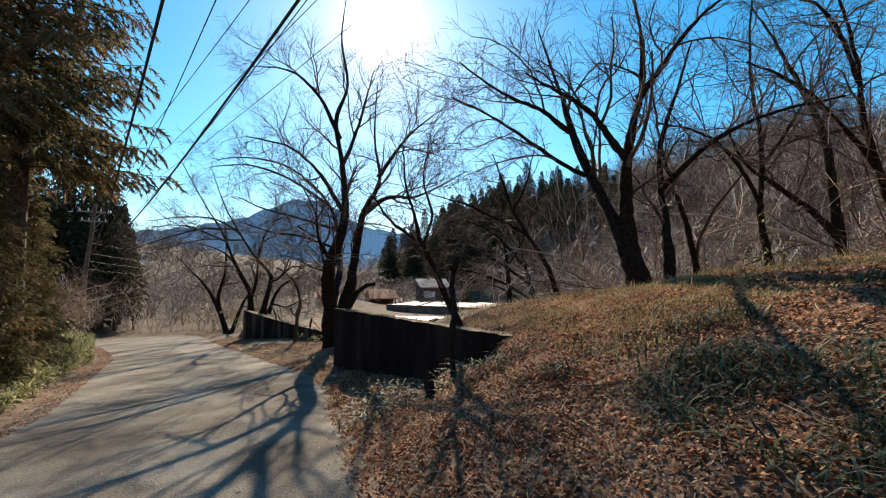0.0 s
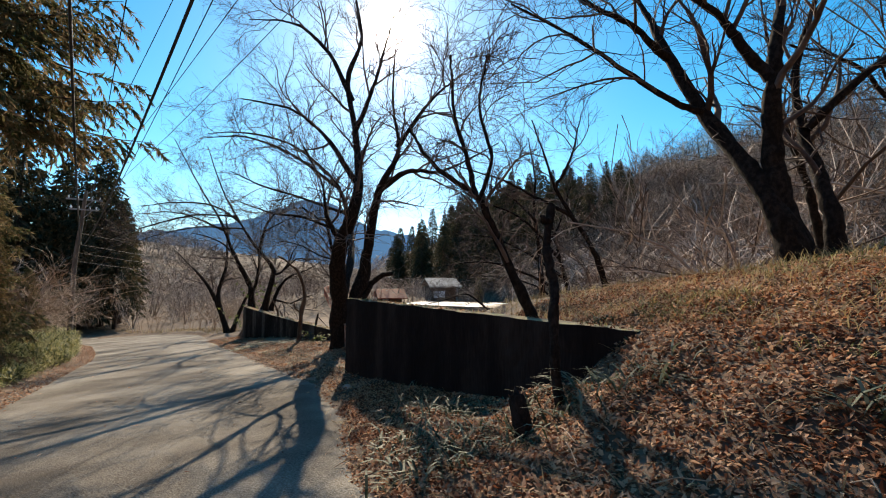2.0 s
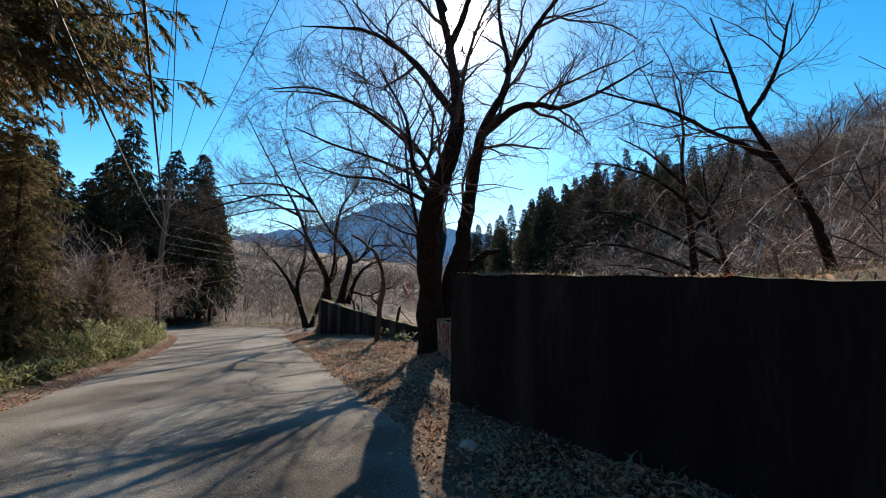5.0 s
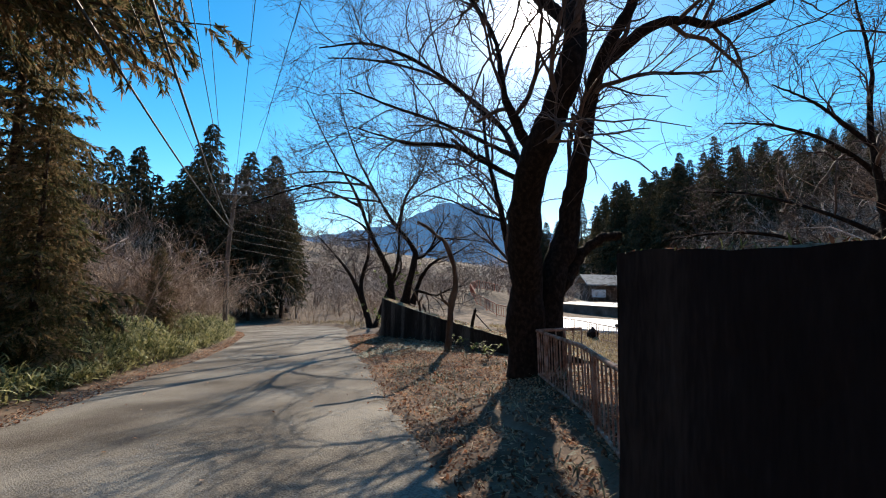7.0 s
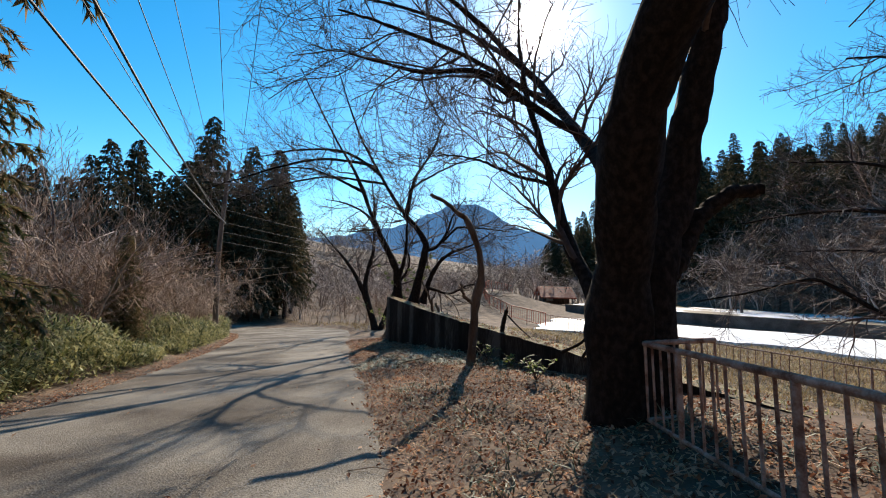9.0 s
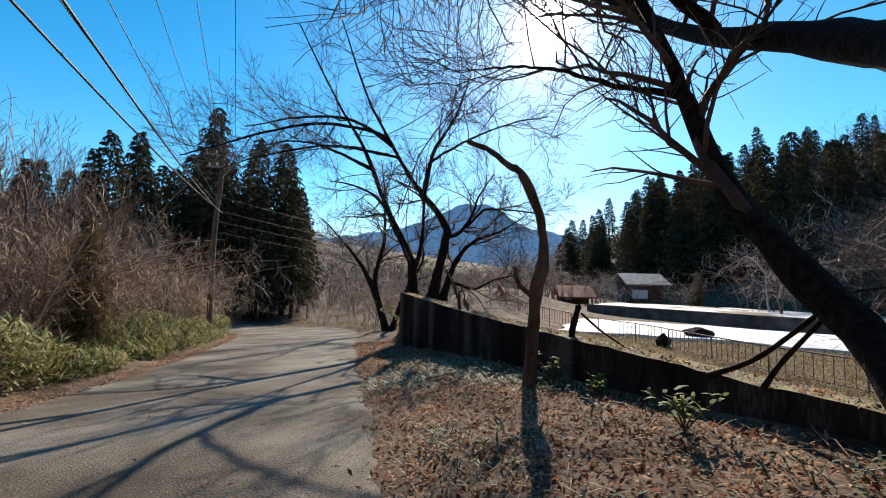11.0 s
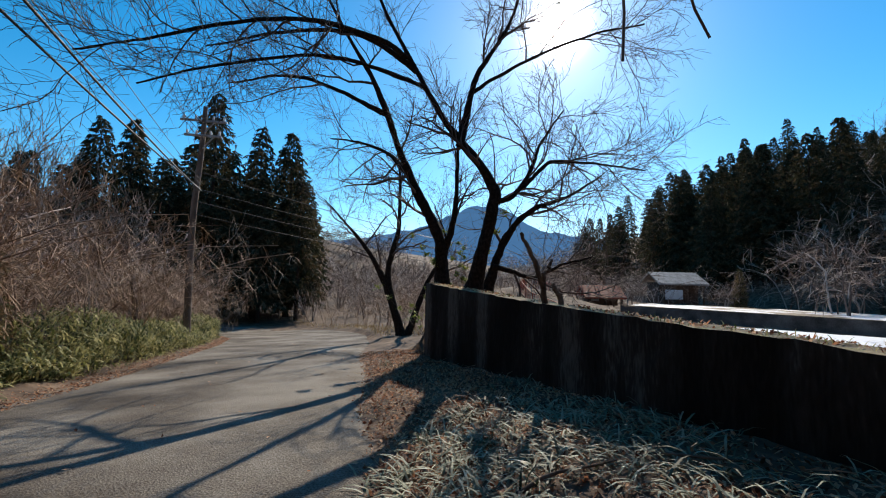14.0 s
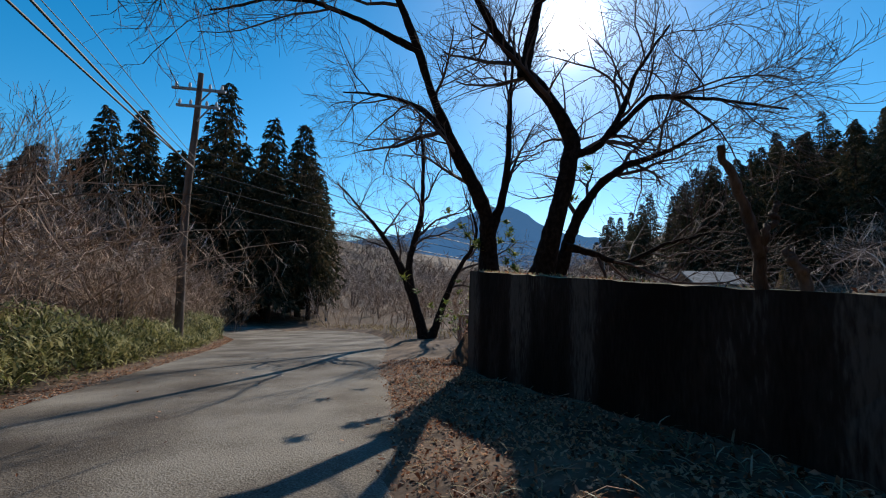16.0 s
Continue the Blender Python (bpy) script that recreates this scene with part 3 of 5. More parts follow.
bare_tree("cherry_tree", (-12.0, 28.7, -0.9), [
    ([(-12.1, 28.7, -1.2), (-12.0, 28.6, -0.6), (-11.8, 28.5, 0.1), (-11.6, 28.5, 1.1), (-11.6, 28.5, 1.7), (-12.1, 28.1, 2.5), (-12.6, 27.9, 3.2), (-13.1, 27.5, 4.2), (-14.0, 26.9, 6.2), (-14.7, 26.4, 8.6)], 0.24, 0.04, 2),
    ([(-11.6, 28.5, 1.3), (-11.1, 28.7, 1.5), (-10.7, 28.9, 2.2), (-10.5, 28.9, 2.8), (-10.0, 29.1, 3.6)], 0.09, 0.02, 1),
    ([(-10.9, 28.8, 1.7), (-10.3, 29.0, 2.3), (-9.5, 29.4, 2.3), (-8.2, 30.0, 2.2)], 0.06, 0.02, 1),
    ([(-12.25, 28.0, 2.6), (-11.9, 28.1, 4.3), (-11.2, 28.25, 5.5), (-10.7, 28.4, 7.0)], 0.1, 0.025, 1),
    ([(-12.0, 28.08, 3.9), (-10.8, 28.5, 4.7), (-9.3, 29.0, 5.3), (-8.2, 29.3, 5.5)], 0.05, 0.02, 1),
    ([(-13.2, 27.5, 4.4), (-14.5, 26.9, 5.3), (-16.4, 26.2, 5.35), (-18.0, 25.6, 5.0)], 0.08, 0.02, 1),
    ([(-13.4, 27.3, 4.7), (-13.5, 26.4, 4.6), (-14.3, 25.0, 4.4), (-15.24, 23.95, 3.92), (-16.15, 23.08, 3.37), (-16.7, 22.4, 2.95)], 0.07, 0.015, 1),
    ([(-13.0, 27.6, 4.0), (-13.5, 26.2, 3.9), (-14.2, 25.2, 3.82), (-15.58, 24.04, 3.26), (-16.4, 23.2, 2.7)], 0.06, 0.015, 1),
    ([(-11.9, 29.2, -0.9), (-11.7, 29.2, -0.1), (-11.4, 29.3, 0.7), (-10.8, 29.5, 1.3), (-10.0, 29.9, 1.7), (-9.2, 30.2, 2.2)], 0.15, 0.05, 2),
    ([(-11.7, 28.9, -0.2), (-11.3, 29.1, -0.3), (-10.8, 29.4, -0.5), (-10.2, 29.6, -0.2), (-9.4, 29.9, 0.1)], 0.08, 0.03, 1),
], "bare cherry tree behind the concrete parapet wall", ((9, 2.3), (9, 1.2), (7, 0.55)))

bare_tree("cherry_tree", (-13.5, 29.9, -1.8), [
    ([(-13.4, 29.9, -2.0), (-13.4, 29.8, -0.3), (-13.5, 29.6, 0.7), (-14.0, 29.3, 1.8), (-14.4, 29.0, 2.9), (-14.8, 28.3, 4.6), (-15.6, 27.7, 6.2), (-16.9, 26.8, 9.2)], 0.24, 0.04, 2),
    ([(-13.4, 29.8, 0.1), (-13.1, 29.8, 1.2), (-13.0, 29.7, 2.7), (-12.9, 29.7, 4.6)], 0.12, 0.03, 1),
    ([(-14.0, 29.3, 1.9), (-14.9, 29.6, 3.0), (-16.2, 29.8, 3.7), (-17.5, 29.8, 4.0)], 0.1, 0.03, 1),
    ([(-14.7, 28.9, 4.0), (-16.0, 28.0, 4.7), (-17.3, 27.4, 5.0), (-18.8, 26.9, 4.8)], 0.08, 0.02, 1),
], "bare leaning cherry tree at the end of the wall", ((8, 2.6), (8, 1.3), (7, 0.6)))

bare_tree("cherry_tree", (-19.3, 38.4, -3.5), [
    ([(-19.2, 38.4, -3.7), (-19.9, 37.9, -1.2), (-20.7, 37.4, 0.6), (-21.6, 36.8, 2.0), (-22.9, 36.2, 3.5)], 0.26, 0.05, 2),
    ([(-19.3, 38.3, -3.6), (-19.9, 37.8, -0.4), (-19.4, 37.8, 2.1), (-19.3, 37.6, 4.9), (-19.5, 37.4, 7.2)], 0.24, 0.05, 2),
    ([(-19.1, 38.4, -3.6), (-18.2, 38.7, -0.9), (-17.2, 38.9, 1.2), (-17.7, 38.5, 3.4)], 0.2, 0.04, 2),
], "bare cherry tree with spreading stems at the roadside", ((9, 3.0), (8, 1.4), (6, 0.65)))

bare_tree("young_tree", (0.45, 9.0, 0.1), [
    ([(0.5, 9.0, 0.0), (0.38, 8.96, 0.5), (0.17, 8.92, 0.98), (-0.14, 8.86, 1.65), (-0.3, 8.82, 2.02), (-0.48, 8.8, 2.27), (-0.82, 8.76, 2.5), (-1.13, 8.73, 2.75), (-1.43, 8.69, 3.2)], 0.1, 0.02, 2),
    ([(-0.46, 8.85, 2.28), (-0.59, 8.85, 2.79), (-0.78, 8.79, 3.54), (-0.84, 8.74, 4.3)], 0.045, 0.015, 1),
    ([(-0.4, 8.9, 2.2), (-0.25, 8.96, 2.84), (-0.42, 8.9, 3.6), (-0.3, 8.9, 4.4)], 0.04, 0.012, 1),
], "slender leaning bare tree behind the retaining wall", ((6, 1.2), (6, 0.6), (5, 0.3)))
bare_tree("young_tree", (3.6, 23.6, -2.2), [
    ([(3.62, 23.6, -2.4), (3.6, 23.5, 1.0), (3.44, 23.4, 2.7), (3.27, 23.3, 4.4), (3.3, 23.2, 6.1), (3.0, 23.1, 8.0)], 0.17, 0.03, 2),
    ([(3.5, 23.4, 2.0), (4.4, 23.2, 3.6), (5.0, 23.0, 5.6)], 0.09, 0.02, 1),
    ([(3.3, 23.3, 4.0), (2.2, 23.0, 5.0), (1.0, 22.6, 5.6)], 0.07, 0.02, 1),
], "slender bare tree on the slope down to the pond", ((7, 2.0), (7, 1.0), (5, 0.5)))
bare_tree("young_tree", (5.2, 18.9, -0.6), [
    ([(5.3, 18.9, -0.9), (4.9, 18.8, 1.2), (4.4, 18.6, 2.3), (3.64, 18.3, 3.4), (2.95, 18.05, 4.5), (2.6, 17.9, 5.6), (2.1, 17.7, 6.8)], 0.15, 0.03, 2),
    ([(3.7, 18.3, 3.4), (2.4, 18.0, 4.0), (1.0, 17.6, 4.6), (-0.6, 17.2, 5.0)], 0.08, 0.02, 1),
    ([(3.0, 18.1, 4.4), (3.6, 17.9, 5.6), (3.9, 17.8, 7.0)], 0.07, 0.02, 1),
], "leaning bare tree with long side branches above the pond", ((8, 2.2), (7, 1.1), (6, 0.55)))
bare_tree("young_tree", (5.5, 24.6, -2.2), [
    ([(5.5, 24.6, -2.6), (5.3, 24.5, -0.4), (4.9, 24.4, 1.6), (4.4, 24.2, 3.2), (4.2, 24.0, 5.2)], 0.2, 0.04, 2),
    ([(5.3, 24.5, -1.4), (3.4, 24.4, -1.1), (1.67, 24.4, -0.6), (1.1, 24.6, -0.4), (0.36, 24.9, 0.2), (-0.1, 25.0, 0.35), (-1.1, 25.3, 0.0), (-2.3, 25.5, -0.3)], 0.1, 0.02, 1),
    ([(5.2, 24.5, 0.2), (3.6, 24.9, 1.2), (1.8, 25.2, 1.9), (0.2, 25.4, 2.0), (-1.2, 25.6, 1.8)], 0.1, 0.02, 1),
    ([(5.0, 24.4, 1.2), (3.2, 25.4, 2.6), (1.6, 26.2, 3.4), (0.2, 26.6, 3.6)], 0.09, 0.02, 1),
    ([(4.7, 24.3, 2.2), (3.0, 23.6, 3.8), (1.4, 23.2, 4.6), (0.0, 23.0, 4.8)], 0.09, 0.02, 1),
    ([(5.4, 24.5, -0.6), (4.2, 26.4, 0.6), (2.6, 28.0, 1.2), (1.0, 29.2, 1.3)], 0.09, 0.02, 1),
], "wide spreading bare tree with low limbs above the pond", ((12, 1.9), (9, 0.9), (6, 0.4)), 0.02)
bare_tree("young_tree", (7.3, 12.1, 1.5), [
    ([(7.35, 12.1, 1.2), (6.89, 11.93, 3.0), (6.49, 11.85, 4.1), (6.1, 11.76, 5.4), (5.9, 11.7, 7.2)], 0.1, 0.03, 2),
], "thin bare tree at the back of the bank", ((8, 1.8), (7, 0.9), (5, 0.45)))
bare_tree("young_tree", (11.3, 12.0, 1.8), [
    ([(11.3, 12.0, 1.5), (10.97, 11.8, 4.9), (10.5, 11.7, 6.2), (9.7, 11.6, 7.6), (8.7, 11.5, 9.2)], 0.16, 0.04, 2),
    ([(11.2, 11.9, 2.6), (10.2, 11.5, 3.2), (9.0, 11.2, 3.9), (8.0, 11.0, 4.5), (7.4, 10.8, 5.4)], 0.13, 0.04, 1),
], "bare tree with a long low limb on the bank", ((8, 2.2), (7, 1.1), (6, 0.5)))

bare_tree("young_tree", (8.7, 11.2, 1.9), [
    ([(8.7, 11.2, 1.5), (8.4, 11.1, 3.2), (8.5, 11.0, 5.0), (8.2, 10.9, 7.0), (8.3, 10.8, 9.4)], 0.11, 0.03, 2),
    ([(8.45, 11.1, 3.4), (7.6, 10.9, 4.6), (6.6, 10.6, 5.2), (5.4, 10.4, 5.4)], 0.06, 0.02, 1),
    ([(8.5, 11.0, 4.6), (9.4, 10.8, 6.0), (10.2, 10.6, 7.6)], 0.06, 0.02, 1),
], "thin dark bare tree crowding the back of the bank", ((10, 2.2), (8, 1.0), (5, 0.45)), 0.05)
bare_tree("young_tree", (10.6, 9.6, 2.0), [
    ([(10.6, 9.6, 1.6), (10.1, 9.5, 3.4), (9.6, 9.4, 5.0), (9.4, 9.3, 6.8), (8.8, 9.2, 8.8)], 0.12, 0.03, 2),
    ([(9.9, 9.5, 4.0), (8.9, 9.3, 5.0), (7.8, 9.1, 5.8), (6.6, 8.9, 6.2)], 0.07, 0.02, 1),
    ([(9.5, 9.4, 6.0), (8.6, 9.0, 7.2), (7.4, 8.8, 7.8)], 0.06, 0.02, 1),
], "leaning bare tree with long side branches on the bank", ((10, 2.2), (8, 1.0), (5, 0.45)), 0.05)

# dead trunk, hooked over, and the broken stake on the bank
bare_tree("dead_tree", (-7.27, 21.1, -1.8), [
    ([(-7.27, 21.1, -2.0), (-7.26, 21.1, -1.0), (-7.22, 21.12, -0.3), (-7.12, 21.15, 0.3), (-7.17, 21.1, 0.8), (-7.38, 21.03, 1.38), (-7.6, 21.06, 1.58), (-7.95, 21.1, 1.88), (-8.28, 21.14, 2.06)], 0.115, 0.04, 0),
    ([(-7.2, 21.12, -0.4), (-7.36, 21.06, -0.28), (-7.48, 21.03, -0.12), (-7.5, 21.03, 0.06)], 0.05, 0.03, 0),
], "dead grey-brown trunk bent over like a hook beside the wall", bark=DEADWOOD)
bare_tree("dead_tree", (0.2, 6.9, 0.0), [
    ([(0.2, 6.8, -0.3), (0.2, 6.9, 0.5), (0.2, 7.05, 1.0), (0.17, 7.15, 1.4), (0.24, 7.3, 1.85)], 0.052, 0.045, 0),
    ([(0.21, 7.25, 1.62), (0.16, 7.2, 1.66), (0.11, 7.18, 1.7)], 0.04, 0.03, 0),
], "broken dark standing trunk on the leafy bank")


# ---- railings ----
def rod(a, b, r, sides=8):
    p = np.array([a, b], float)[None]
    return p, np.full((1, 2), r), sides


def railing(name, corners, height, spacing, r_post, r_bar, r_rail, mat, label, every=8, lean=0.0, rails=(1.0, 0.12)):
    """Posts, balusters and rails along a line of ground corners (x, y, z)."""
    root = new(name)
    c = np.array(corners, float)
    root.location = c[0]
    o = c[0]
    count = 0
    for a, b in zip(c[:-1], c[1:]):
        ln = np.linalg.norm((b - a)[:2])
        n = max(1, int(round(ln / spacing)))
        side = np.array([-(b - a)[1], (b - a)[0], 0]) / ln * lean
        for h in rails:
            p = np.array([0, 0, height * h]) + side * h
            child(tubes("rail", [rod(a - o + p, b - o + p, r_rail if h > 0.5 else r_rail * 0.7)], mat), root)
        for k in range(n + 1):
            foot = a + (b - a) * k / n - o
            post = count % every == 0 or (k == n and b is c[-1])
            tip = foot + np.array([0, 0, height]) + side
            child(tubes("post" if post else "baluster", [rod(foot - np.array([0, 0, 0.12 if post else -height * 0.1]), tip, r_post if post else r_bar, 6)], mat), root)
            count += 1
    return tagged(root, label, "fence")


railing("fence", [(-3.1, 13.1, -1.08), (-3.5, 14.8, -1.12), (-4.25, 16.87, -1.22), (-3.58, 17.34, -1.2)], 0.8, 0.15, 0.024, 0.011, 0.026, RUST, "old rusty pinkish-brown steel railing beside the cherry tree", 8, 0.03)
near_run = [(12, 26), (4.5, 31.8), (2.4, 33.7), (-0.9, 38.2), (-4.2, 44.4), (-9.3, 50)]
far_run = [(-9.3, 50), (-13.5, 56), (-17.5, 62), (-20, 68), (-20.5, 74), (-18, 79)]
railing("pond_fence", [(x, y, float(ground(x, y))) for x, y in near_run], 1.15, 0.34, 0.04, 0.018, 0.032, RUST, "long low brown railing round the pond", 10)
railing("pond_fence", [(x, y, float(ground(x, y)) + 0.02) for x, y in far_run], 1.25, 0.45, 0.05, 0.025, 0.045, REDPAINT, "red-brown railing curving along the path by the pond", 8)

# ---- pond ----
def slab(name, outline, z0, z1, mat, label, category, kind="structure"):
    bm = bmesh.new()
    pts = []
    for (x0, y0), (x1, y1) in zip(outline, outline[1:] + outline[:1]):
        n = max(1, int(math.hypot(x1 - x0, y1 - y0) / 0.8))
        for k in range(n):
            x, y = x0 + (x1 - x0) * k / n, y0 + (y1 - y0) * k / n
            pts.append((x + 0.7 * noise.noise(Vector((x * 0.5, y * 0.5, 1))), y + 0.9 * noise.noise(Vector((x * 0.5, y * 0.5, 5)))))
    vs = [bm.verts.new((x, y, z1)) for x, y in pts]
    f = bm.faces.new(vs)
    r = bmesh.ops.extrude_face_region(bm, geom=[f])
    for g in r["geom"]:
        if isinstance(g, bmesh.types.BMVert):
            g.co.z = z0
    bmesh.ops.recalc_face_normals(bm, faces=bm.faces[:])
    return tagged(part(name, bm, mat), label, category, kind=kind)


slab("water", [(-10, 47), (-6, 47.5), (0, 47.2), (6, 45.6), (10, 42), (18, 35), (30, 30), (36, 44), (16, 53), (2, 58), (-9, 59)], -4.3, -3.62, SNOW, "frozen pond covered with bright white snow", "pond")
rough_wall("wall_3", (42, 42), (-9, 70), ((0, -2.7), (60, -2.7)), 0.5, -4.4, "low grey concrete wall on the far side of the pond", POND_CONCRETE)
slab("snow", [(-9, 71), (8, 62), (40, 45), (46, 50), (18, 74), (-6, 82)], -3.6, -2.85, SNOWPATCH, "patchy snow on the far bank of the pond", "snow")


# ---- hut over the pond ----
def hut(x, y, z, w, d, h, turn, roof, label, sign=True):
    root = new("hut")
    root.matrix_world = pose(x, y, z, 0, 0, turn)
    part("wall", box(w, d, h, None, 0.02), PLANK, root)
    for sx in (-1, 1):
        part("post", box(0.18, 0.18, h, pose(sx * (w / 2 + 0.1), -d / 2 - 1.2, 0), 0.02), PLANK, root)
    bm = bmesh.new()
    rise, over = 1.3, 0.7
    prof = [(-d / 2 - 1.6, h - 0.35), (0, h + rise), (d / 2 + over, h - 0.1), (d / 2 + over, h + 0.1), (0, h + rise + 0.2), (-d / 2 - 1.6, h - 0.15)]
    rings = []
    for sx in (-w / 2 - over, w / 2 + over):
        rings.append([bm.verts.new((sx, a, b)) for a, b in prof])
    for k in range(6):
        bm.faces.new([rings[0][k], rings[0][(k + 1) % 6], rings[1][(k + 1) % 6], rings[1][k]])
    for r in rings:
        bm.faces.new([r[0], r[1], r[4], r[5]])
        bm.faces.new([r[1], r[2], r[3], r[4]])
    bmesh.ops.recalc_face_normals(bm, faces=bm.faces[:])
    part("roof", bm, roof, root, "weathered pale roof")
    part("door", box(0.95, 0.06, 1.9, pose(w / 4, -d / 2 - 0.035, 0.02), 0.01), DEADWOOD, root, "weathered plank door")
    frame_part = part("window", box(1.2, 0.06, 0.8, pose(-w / 4, -d / 2 - 0.035, 1.1 * h / 3), 0.01), DEADWOOD, root)
    for k in (-0.28, 0.28):
        part("pane", box(0.5, 0.02, 0.64, pose(-w / 4 + k, -d / 2 - 0.075, 1.1 * h / 3 + 0.08), 0.004), STEEL, frame_part, "dull window pane")
    if sign:
        part("sign_board", box(2.3, 0.08, 1.3, pose(-w / 4, -d / 2 - 1.4, 0.7), 0.02), WHITE, root, "white board under the eave")
    return tagged(root, label, "hut")


hut(-2.6, 88, -3.0, 5.2, 4.0, 3.0, 20, ROOF, "dark wooden hut with a pale grey roof beyond the pond")
hut(-12.2, 84, -3.4, 4.2, 3, 1.3, 20, REDPAINT, "low open shed with a reddish roof by the pond", False)


# ---- utility pole and wires ----
pole = new("utility_pole")
pole.location = (-27.2, 32.3, -3.5)
child(tubes("pole", [(smooth_line([(0, 0, -0.4), (0.15, -0.2, 5.2), (0.55, -0.3, 8.5), (0.8, -0.4, 10.7)], 14)[None], np.linspace(0.17, 0.1, 14)[None], 12)], POLE), pole)
for zz, w in ((10.0, 1.0), (9.3, 0.8)):
    arm = part("crossarm", box(2 * w, 0.1, 0.1, pose(0.72, -0.38, zz, 0, 0, 35), 0.01), STEEL, pole, "galvanised steel crossarm")
    part("brace", box(0.05, 0.05, 0.75, pose(0.72, -0.38, zz - 0.55, 0, 38, 35), 0.006), STEEL, pole)
    for k in (-0.85, -0.35, 0.4, 0.85):
        q = Matrix.Translation((0.72, -0.38, zz)) @ pose(0, 0, 0, 0, 0, 35) @ Vector((k * w, 0, 0.1))
        child(tubes("insulator", [(np.array([[q.x, q.y, q.z], [q.x, q.y, q.z + 0.06], [q.x, q.y, q.z + 0.2]])[None], np.array([[0.03, 0.06, 0.035]]), 8)], WHITE), arm)
tagged(pole, "tall leaning wooden utility pole with steel crossarms", "utility pole")


def wire(a, b, sag, r, label):
    u = np.linspace(0, 1, 40)[:, None]
    p = np.array(a) * (1 - u) + np.array(b) * u
    p[:, 2] -= sag * 4 * (u * (1 - u))[:, 0]
    o = p[0].copy()
    ob = tubes("power_line", [((p - o)[None], np.full((1, 40), r), 5)], CABLE)
    ob.location = o
    return tagged(ob, label, "cable", "power lines")


for dx, zz, ex, ey, z2, r, sag in ((-0.6, 6.6, 13.5, -8.0, 11.0, 0.011, 1.0), (0.0, 6.6, 15.5, -7.5, 11.4, 0.011, 1.0), (0.6, 6.5, 17.5, -7.0, 11.8, 0.011, 1.0), (0.1, 3.3, 14.6, -11.8, 10.7, 0.026, 2.1), (0.05, 3.4, 12.6, -13.4, 10.9, 0.026, 2.1), (0.08, 3.6, 13.6, -12.6, 11.4, 0.01, 2.0), (0.12, 3.7, 15.4, -11.4, 11.6, 0.01, 2.0)):
    wire((-26.6 + dx, 31.95 + dx * 0.6, zz), (ex, ey, z2), sag, r, "black power line sagging over the road")
for k, (zz, z2) in enumerate(((4.2, 3.0), (3.4, 2.2), (2.8, 1.6), (2.2, 0.8))):
    wire((-26.7, 32.0, zz), (-16 + k, 78, z2), 1.0, 0.02, "pale cable running on down the valley")


